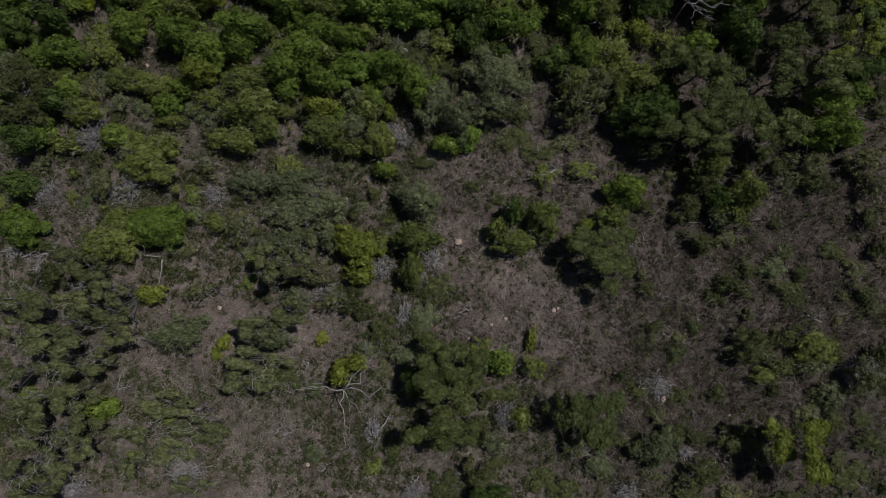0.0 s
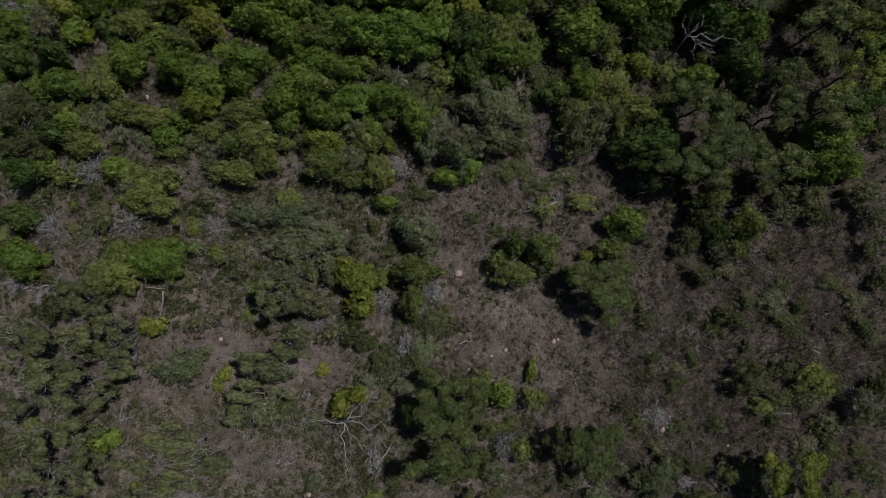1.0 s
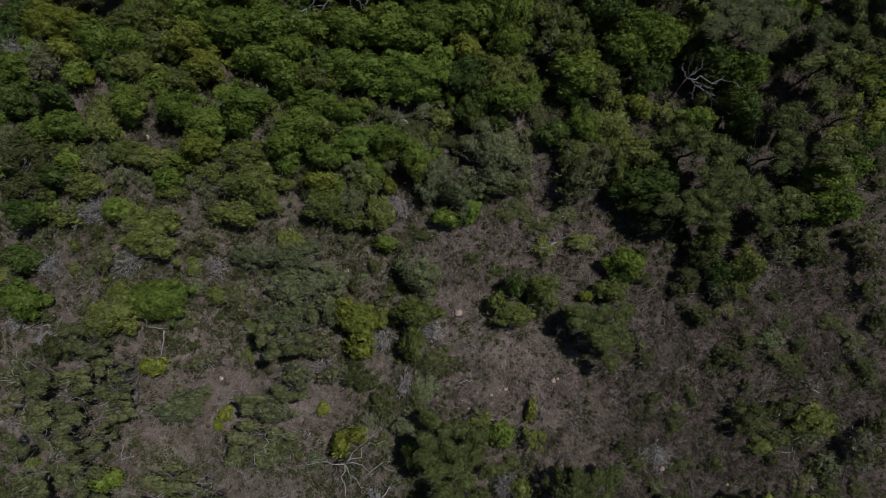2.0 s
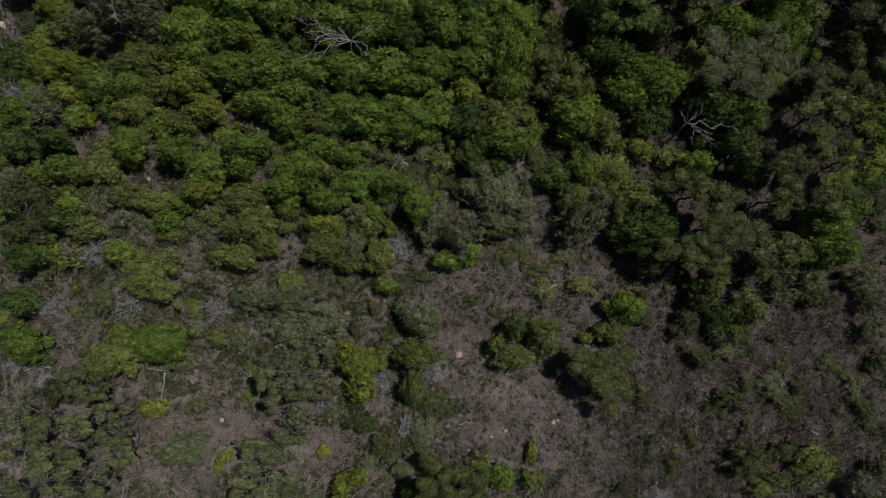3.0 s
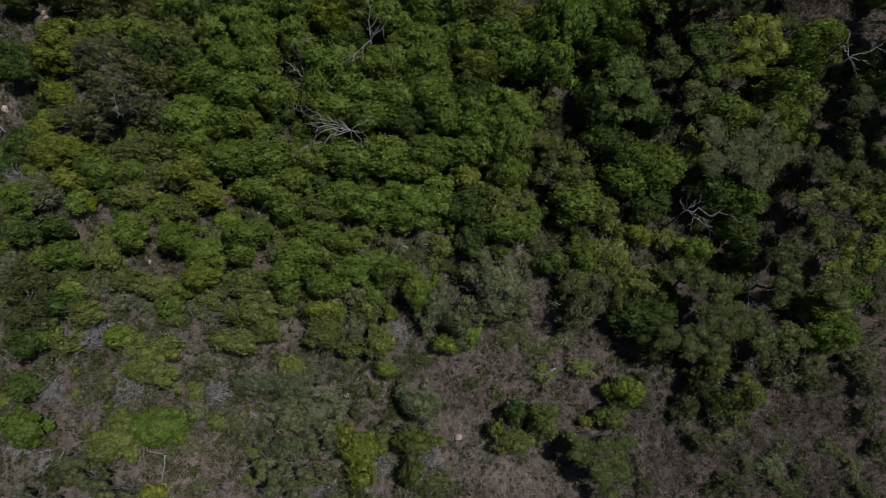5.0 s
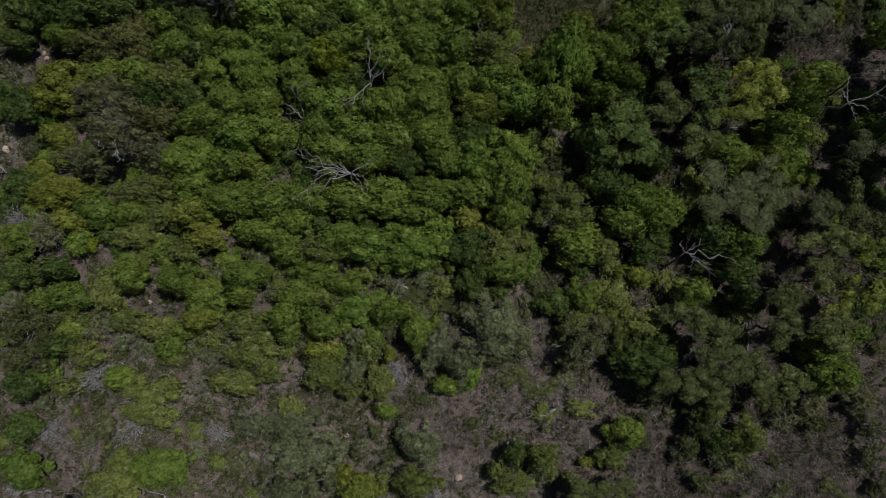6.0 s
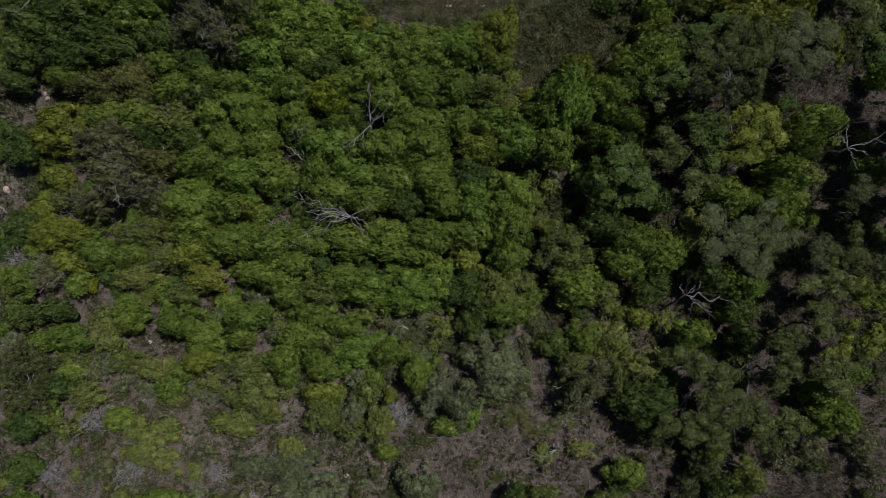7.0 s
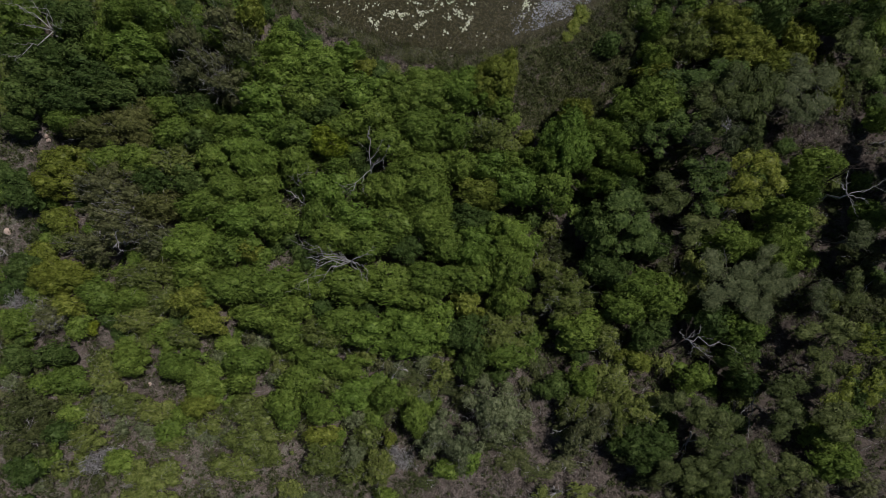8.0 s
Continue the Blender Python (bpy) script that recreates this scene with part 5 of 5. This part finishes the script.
dead_tree((-6.56, 26.75, 0.00), (-5.88, 27.94, 2.60), [(-5.90, 30.70, 4.20), (-4.67, 29.03, 3.80), (-5.31, 29.30, 4.00), (-7.66, 25.92, 2.80)], "bleached", "grey dead tree with a forked crooked trunk in the thicket")
dead_tree((-11.04, 24.15, 0.00), (-11.02, 25.34, 1.60), [(-11.06, 27.26, 3.80), (-12.26, 26.28, 2.40), (-10.31, 24.81, 2.00)], "bleached", "thin grey dead tree standing in the thicket")
dead_tree((-30.90, 37.72, 0.00), (-29.68, 37.37, 3.00), [(-30.19, 38.89, 4.60), (-31.52, 35.07, 3.80), (-31.75, 38.86, 4.00), (-28.27, 37.16, 4.20), (-31.03, 37.36, 4.00), (-29.34, 38.48, 4.40)], "bleached", "dead tree with long pale limbs at the edge of the thicket")
dead_tree((-25.17, 21.82, 0.00), (-23.15, 21.92, 5.00), [(-23.01, 22.54, 5.60), (-22.86, 21.21, 5.20), (-23.38, 21.43, 5.20)], "bleached", "small pale dead tree beside a grey crown")
dead_tree((20.38, 32.22, 0.00), (18.65, 31.06, 6.20), [(18.30, 31.06, 7.80), (18.09, 30.61, 7.80), (17.78, 31.03, 7.40)], "bleached", "pale dead treetop among grey-green trees")
dead_tree((28.54, 28.12, 0.00), (28.36, 28.81, 4.20), [(30.04, 29.91, 5.60), (28.99, 29.31, 5.00), (30.04, 28.88, 5.20)], "dark", "dark bare tree with long thin limbs")
dead_tree((-1.95, 12.62, 0.00), (-3.65, 12.85, 0.80), [(-3.94, 12.15, 1.20), (-3.39, 13.26, 1.60), (-2.98, 13.00, 1.30)], "bleached", "short bleached dead trunk at the thicket's edge")
dead_tree((19.45, 8.65, 0.00), (18.66, 8.21, 1.20), [(17.60, 7.44, 2.00), (19.34, 8.48, 1.80), (17.99, 6.95, 1.60)], "bleached", "dead grey branches standing out of a dark shrub")
dead_tree((24.07, 11.62, 0.00), (23.36, 11.27, 1.40), [(23.32, 12.56, 2.40), (23.88, 11.07, 2.20), (22.47, 10.84, 2.00), (22.99, 9.46, 1.80)], "charred", "dark leafless tree with thin crossing limbs")
dead_tree((19.78, 24.50, 0.00), (19.68, 24.83, 1.20), [(18.61, 23.51, 2.00), (21.23, 25.98, 2.40), (20.87, 24.56, 2.00), (19.65, 25.43, 2.40)], "bleached", "half-fallen dead tree with pale thin limbs")
dead_tree((9.08, 3.77, 0.00), (8.93, 3.87, 0.80), [(7.81, 3.27, 1.20), (9.02, 4.37, 1.80), (9.52, 4.24, 1.40), (6.39, 3.02, 0.70)], "bleached", "short dead tree with a pale broken tip")

# ---- fallen wood: one end, the other, thickness, kind ----
fallen_branch(-24.18, -14.51, -23.84, -12.91, 0.05, "pale")
fallen_branch(-24.32, -14.17, -22.98, -13.75, 0.05, "pale")
fallen_branch(-21.76, -16.17, -21.19, -15.12, 0.05, "pale")
fallen_branch(-21.37, -17.32, -21.44, -16.43, 0.04, "pale")
fallen_branch(-11.37, -17.29, -10.40, -16.71, 0.05, "pale")
fallen_branch(-12.02, -17.14, -11.15, -16.39, 0.05, "pale")
fallen_branch(-4.40, -17.19, -3.07, -15.25, 0.06, "pale")
fallen_branch(-5.16, -20.47, -3.95, -19.78, 0.06, "pale")
fallen_branch(-8.43, -20.14, -7.58, -19.12, 0.05, "pale")
fallen_branch(-1.44, -21.21, -0.74, -19.85, 0.06, "pale")
fallen_branch(-5.25, -17.87, -6.74, -18.32, 0.04, "grey")
fallen_branch(1.79, -7.40, 2.91, -7.01, 0.05, "pale")
fallen_branch(8.17, -9.06, 8.77, -10.50, 0.04, "grey")
fallen_branch(28.37, -6.28, 29.73, -7.10, 0.05, "pale")
fallen_branch(26.65, -7.13, 28.32, -6.62, 0.06, "dark")
fallen_branch(17.36, -5.70, 17.92, -5.50, 0.04, "pale")
fallen_branch(14.70, -8.71, 15.62, -7.14, 0.04, "grey")
fallen_branch(21.63, -6.95, 22.17, -7.79, 0.04, "grey")
fallen_branch(20.10, -13.97, 20.23, -15.24, 0.04, "grey")
fallen_branch(5.53, -14.89, 6.14, -13.89, 0.05, "pale")
fallen_branch(-18.38, -15.92, -17.16, -14.86, 0.2, "grey")
fallen_branch(-28.97, -12.15, -24.96, -10.78, 0.13, "grey")
fallen_branch(-30.69, -12.64, -28.92, -11.91, 0.1, "grey")
fallen_branch(-21.10, -3.82, -21.18, -6.13, 0.05, "pole")
fallen_branch(-22.63, -3.79, -21.05, -3.82, 0.045, "pole")
fallen_branch(-17.42, -6.53, -16.45, -5.88, 0.06, "dark")
fallen_branch(-18.47, -7.66, -17.30, -6.52, 0.06, "dark")
fallen_branch(5.49, -13.59, 6.42, -13.02, 0.05, "dark")
fallen_branch(-31.42, -5.27, -29.81, -5.64, 0.04, "grey")
fallen_branch(-31.03, -4.16, -29.75, -3.90, 0.05, "pale")
fallen_branch(-9.81, -12.15, -9.46, -11.47, 0.05, "pale")
fallen_branch(-12.43, -11.81, -11.34, -11.32, 0.06, "dark")
fallen_branch(9.31, 2.89, 10.25, 2.69, 0.04, "dark")
fallen_branch(-6.97, -18.36, -5.23, -18.05, 0.03, "grey")
fallen_branch(-28.21, -14.95, -27.21, -16.63, 0.05, "grey")
fallen_branch(-27.23, -12.09, -26.70, -13.14, 0.05, "grey")
fallen_branch(-20.01, -18.80, -18.86, -19.25, 0.05, "pale")
fallen_branch(-19.31, -20.08, -18.67, -18.50, 0.05, "pale")
fallen_branch(-17.81, -19.59, -17.28, -18.67, 0.05, "grey")
fallen_branch(-24.14, -18.94, -23.19, -19.74, 0.05, "grey")
fallen_branch(-22.58, -6.73, -24.95, -6.55, 0.15, "log")
fallen_branch(-22.62, -6.80, -25.00, -8.00, 0.17, "log")
fallen_branch(-22.70, -6.92, -24.70, -8.85, 0.14, "log")
fallen_branch(-22.66, -6.90, -23.35, -8.90, 0.13, "log")
fallen_branch(-32.20, -4.42, -30.62, -3.68, 0.05, "pale")
fallen_branch(-29.40, -8.94, -27.36, -8.96, 0.09, "grey")
fallen_branch(-18.49, -6.60, -16.63, -5.84, 0.05, "grey")
fallen_branch(-34.81, 19.61, -34.06, 19.18, 0.07, "pale")
fallen_branch(18.90, 23.02, 19.26, 24.02, 0.05, "pale")
fallen_branch(-1.10, 12.67, 0.24, 12.14, 0.05, "grey")
fallen_branch(-4.14, 11.47, -3.21, 12.60, 0.05, "pale")
fallen_branch(9.92, -1.48, 11.86, -0.95, 0.05, "dark")
fallen_branch(-29.34, 14.37, -29.77, 13.47, 0.05, "grey")
fallen_branch(9.09, 3.27, 8.73, 4.26, 0.06, "pale")
fallen_branch(6.90, 2.98, 8.61, 4.08, 0.05, "dark")
fallen_branch(-35.07, 21.14, -34.17, 20.64, 0.06, "pale")
fallen_branch(-7.63, 12.56, -7.15, 11.94, 0.04, "pale")
fallen_branch(-3.53, 12.70, -3.71, 11.61, 0.05, "pale")
fallen_branch(-34.57, 10.21, -33.19, 10.63, 0.05, "pale")
fallen_branch(32.81, 31.57, 33.97, 31.81, 0.08, "grey")
fallen_branch(9.60, 23.05, 9.98, 24.39, 0.05, "dark")
fallen_branch(20.67, 25.72, 22.51, 26.04, 0.05, "pale")
fallen_branch(15.22, 27.67, 16.70, 29.03, 0.07, "grey")

# ---- stones: place, size ----
stone(1.65, -1.87, 0.55)
stone(-7.15, 1.07, 0.32)
stone(9.21, -6.94, 0.36)
stone(9.55, -6.76, 0.26)
stone(10.39, 20.74, 0.45)
stone(-34.54, 22.50, 0.5)
stone(-31.68, 29.76, 0.4)
stone(-32.98, 28.84, 0.26)
stone(0.77, 11.86, 0.3)
stone(17.88, -13.45, 0.4)
stone(-9.35, -19.42, 0.35)
stone(5.52, -7.72, 0.3)
stone(4.44, -8.19, 0.22)
stone(-32.64, 31.47, 0.35)
stone(-31.83, 30.15, 0.4)
stone(-33.03, 29.13, 0.3)
stone(22.98, -14.54, 0.25)
stone(8.51, 36.60, 0.25)
stone(-16.62, -7.60, 0.3)
stone(-22.91, -17.83, 0.22)
stone(-22.92, 10.94, 0.3)
stone(2.73, -9.34, 0.22)
stone(0.62, -17.69, 0.2)
stone(29.92, 34.61, 0.25)

# ---- lily clumps on the pond: place, half length, half breadth, turn, pads ----
lily_clump(-9.93, 41.21, 0.53, 0.35, 0, 8)
lily_clump(-9.23, 40.42, 0.98, 0.35, -60, 12)
lily_clump(-7.81, 40.83, 0.44, 0.31, 0, 6)
lily_clump(-7.01, 41.22, 0.62, 0.44, 0, 12)
lily_clump(-6.43, 40.06, 1.06, 0.53, -30, 22)
lily_clump(-5.20, 40.78, 0.98, 0.44, 20, 22)
lily_clump(-4.21, 40.67, 0.89, 0.44, 10, 22)
lily_clump(-2.83, 39.95, 0.98, 0.35, 30, 16)
lily_clump(-2.73, 40.99, 0.80, 0.44, 0, 16)
lily_clump(-1.84, 41.20, 0.62, 0.40, 0, 10)
lily_clump(-4.70, 39.30, 0.62, 0.35, 0, 9)
lily_clump(-6.05, 39.53, 0.44, 0.27, 0, 6)
lily_clump(-7.39, 39.21, 0.44, 0.27, 0, 6)
lily_clump(-3.57, 39.16, 0.44, 0.27, 0, 6)
lily_clump(-2.44, 39.01, 0.44, 0.27, 0, 5)
lily_clump(-3.21, 41.70, 0.71, 0.35, 0, 12)
lily_clump(-1.28, 41.76, 0.62, 0.35, 0, 10)
lily_clump(-0.70, 40.69, 0.71, 0.40, 0, 14)
lily_clump(0.27, 41.00, 0.80, 0.53, -40, 24)
lily_clump(1.10, 40.39, 0.80, 0.35, 70, 22)
lily_clump(0.58, 39.74, 0.62, 0.35, -20, 12)
lily_clump(-0.66, 39.43, 0.53, 0.40, -20, 12)
lily_clump(2.03, 39.34, 0.62, 0.44, 0, 8)
lily_clump(-0.30, 41.93, 0.71, 0.35, 0, 12)
lily_clump(1.32, 41.84, 0.62, 0.35, 0, 10)
lily_clump(3.98, 41.66, 0.44, 0.35, -80, 7)
lily_clump(5.55, 41.80, 0.53, 0.71, 0, 22)
lily_clump(6.26, 41.91, 0.44, 0.53, 0, 8)
lily_clump(5.35, 40.98, 0.40, 0.31, 0, 6)
lily_clump(8.01, 42.15, 0.62, 0.35, 0, 7)
lily_clump(2.29, 38.35, 0.53, 0.31, 0, 6)
lily_clump(-0.31, 38.22, 0.40, 0.27, 0, 5)
lily_clump(-11.07, 41.54, 0.44, 0.27, 0, 6)
lily_clump(-8.60, 41.62, 0.62, 0.27, 0, 8)
lily_clump(-6.13, 41.61, 0.53, 0.27, 0, 8)


# ---- growth and litter that nobody could count ----
SHADE = [(x, y, 0.72 * half) for x, y, half, kind in PLANTED if kind not in OPEN]


def covered(xs, ys):
    """Which of the places lie under a crown."""
    out = np.zeros(len(xs), bool)
    for x, y, half in SHADE:
        out |= (xs - x) ** 2 + (ys - y) ** 2 < half * half
    return out


def tufts(name, mat, label, count, blades, height, want, seed, splay=0.75, width=0.022):
    """Grass tufts, thickest where want(x, y) is high."""
    rng = np.random.default_rng(seed)
    spots = []
    while len(spots) < count:
        xs, ys, us = rng.uniform(-37, 37, 4000), rng.uniform(-22, 44.5, 4000), rng.uniform(0, 1, 4000)
        hidden = covered(xs, ys)
        for x, y, u, under in zip(xs, ys, us, hidden):
            if not under and u < want(x, y) * (0.35 + 1.1 * max(0, 0.5 + noise.noise(Vector((x * 0.55, y * 0.55, seed))))):
                spots.append((x, y, ground_height(x, y)))
                if len(spots) >= count:
                    break
    at = np.repeat(np.array(spots), blades, axis=0)
    n = len(at)
    size = np.repeat(rng.uniform(0.6, 1.35, count), blades) * height * rng.uniform(0.6, 1.2, n)
    comb = np.array([6.0 * noise.noise(Vector((x * 0.13, y * 0.13, 7.0))) for x, y, z in spots])
    a = np.where(rng.uniform(size=n) < 0.45, rng.uniform(0, 2 * np.pi, n), np.repeat(comb, blades) + rng.normal(0, 0.5, n))
    out = np.stack([np.cos(a), np.sin(a), np.zeros(n)], 1)
    tang = np.stack([-np.sin(a), np.cos(a), np.zeros(n)], 1)
    lay = rng.uniform(0.25, 1.0, n) * splay
    base = at + out * rng.uniform(0, 0.10, n)[:, None] - np.array([0, 0, 0.02])
    tip = base + out * (size * lay * 1.15)[:, None] + np.array([0, 0, 1.0]) * (size * (1 - lay * 0.75))[:, None]
    w = (width * rng.uniform(0.6, 1.4, n))[:, None]
    blade = np.stack([base - tang * w * 0.5, tip, base + tang * w * 0.5], 1)
    return tagged(new(name, loose_mesh(name, blade, mat)), label=label, category="grass", kind="stuff")


def dry(v):
    return 1.0 if v > 0.3 else 0.0


def rim(x, y):
    """A worn tan arc outside the pond's sedge."""
    return 1.0 if (-13 < x < -8 or -6 < x < -1.5) and 1.7 < pond_edge(x, y) + 0.5 * noise.noise(Vector((x, y, 6))) < 2.7 else 0.0


def want_straw(x, y):
    return dry(pond_edge(x, y)) * max(1.2 * rim(x, y), 0.10 + 0.90 * blob(x, y, BROWN_SPOTS)) * (1 - 0.3 * blob(x, y, BARE_SPOTS))


def want_hay(x, y):
    return (1 - rim(x, y)) * (1 - blob(x, y, [(11, 35.5, 6, 5)])) * dry(pond_edge(x, y)) * (0.36 + 0.64 * max(blob(x, y, GREEN_SPOTS), blob(x, y, [(0, 38.5, 16, 3)]))) * (1 - 0.35 * blob(x, y, BARE_SPOTS)) * (1 - 0.45 * blob(x, y, BROWN_SPOTS))


def want_herb(x, y):
    return (1 - rim(x, y)) * dry(pond_edge(x, y) - 1) * (0.40 + 0.45 * max(blob(x, y, GREEN_SPOTS), 1.3 if y > 11 or (x < 0 and y > -6) else 0.0)) * (1 - 0.8 * blob(x, y, BARE_SPOTS)) * (1 - 0.45 * blob(x, y, BROWN_SPOTS))


tufts("dry_grass", STRAW, "pale brown dry grass over the clearings", 9500, 14, 0.30, lambda x, y: want_straw(x, y) * (1.0 if y > 25 or x < 15 + noise.noise(Vector((x * 0.2, y * 0.2, 1))) * 8 else 0.25), 3, 0.8, 0.055)
tufts("dead_bracken", BRACKEN, "dark brown dead bracken and dry grass", 12000, 12, 0.33, lambda x, y: want_straw(x, y) * (1.0 if x > 11 + noise.noise(Vector((x * 0.2, y * 0.2, 2))) * 8 else 0.15), 4, 0.8, 0.055)
tufts("olive_grass", HAY, "dull olive-grey grass between the shrubs", 28000, 9, 0.30, want_hay, 5, 0.8, 0.05)


def undergrowth(name, mat, label, count, want, seed, spread, each, leaf_l, leaf_w, tall):
    """Low cushions of small leaves between the shrubs."""
    rng = np.random.default_rng(seed)
    spots = []
    while len(spots) < count:
        xs, ys, us = rng.uniform(-37, 37, 4000), rng.uniform(-22, 44.5, 4000), rng.uniform(0, 1, 4000)
        for x, y, u, under in zip(xs, ys, us, covered(xs, ys)):
            if not under and u < want(x, y) * (0.2 + 1.4 * max(0, 0.5 + noise.noise(Vector((x * 0.4, y * 0.4, seed))))):
                spots.append((x, y, ground_height(x, y)))
                if len(spots) >= count:
                    break
    at = np.repeat(np.array(spots), each, axis=0)
    n = len(at)
    size = np.repeat(rng.uniform(0.5, 1.4, count), each)
    d = unit(rng.normal(size=(n, 3)))
    d[:, 2] = np.abs(d[:, 2])
    reach = rng.uniform(0.2, 1.0, n) ** 0.5
    p = at + d * (size * reach)[:, None] * np.array([spread, spread, tall])
    face = unit(d * 0.6 + rng.normal(size=(n, 3)) * 0.6 + np.array([0, 0, 0.4]))
    return tagged(new(name, loose_mesh(name, leaves(rng, p, face, leaf_l, leaf_w), mat)), label=label, category="undergrowth", kind="stuff")


undergrowth("low_undergrowth", HERB, "low dull green undergrowth between the shrubs", 10500, want_herb, 11, 0.32, 20, 0.15, 0.10, 0.5)


def litter(name, mat, count, seed, want):
    """Fallen sticks on the ground."""
    rng = np.random.default_rng(seed)
    out = []
    while len(out) < count:
        x, y = rng.uniform(-36, 36), rng.uniform(-21, 40)
        if pond_edge(x, y) < 1 or rng.uniform() > want(x, y):
            continue
        a, s = rng.uniform(0, 6.28), rng.uniform(0.2, 1.1)
        z = ground_height(x, y)
        p = (x, y, z + rng.uniform(0.02, 0.12))
        q = (x + s * math.cos(a), y + s * math.sin(a), z + rng.uniform(0.02, 0.22))
        out.append(tube([p, ((p[0] + q[0]) / 2 + rng.uniform(-0.05, 0.05), (p[1] + q[1]) / 2 + rng.uniform(-0.05, 0.05), (p[2] + q[2]) / 2), q], [0.014, 0.011, 0.006], 3))
    v, f = joined(out)
    return tagged(new(name, mesh_from(name, v, f, mat)), label="fallen grey sticks scattered on the dry ground", category="sticks", kind="stuff")


litter("fallen_sticks", TWIG, 2200, 21, lambda x, y: 0.3 + 0.7 * max(blob(x, y, BROWN_SPOTS), blob(x, y, BARE_SPOTS)))


def want_sedge(x, y):
    if rim(x, y):
        return 0.0
    d = pond_edge(x, y)
    if blob(x, y, [(10, 35.5, 6, 4.5)]) > 0.3:
        return 1.0
    return 1.0 if -0.5 < d < 2.6 else 0.3 if -2.5 < d <= -0.5 else 0.0


tufts("pond_sedge", SEDGE, "olive sedge and grass along the pond's edge", 11000, 10, 0.34, want_sedge, 8, 0.8, 0.04)
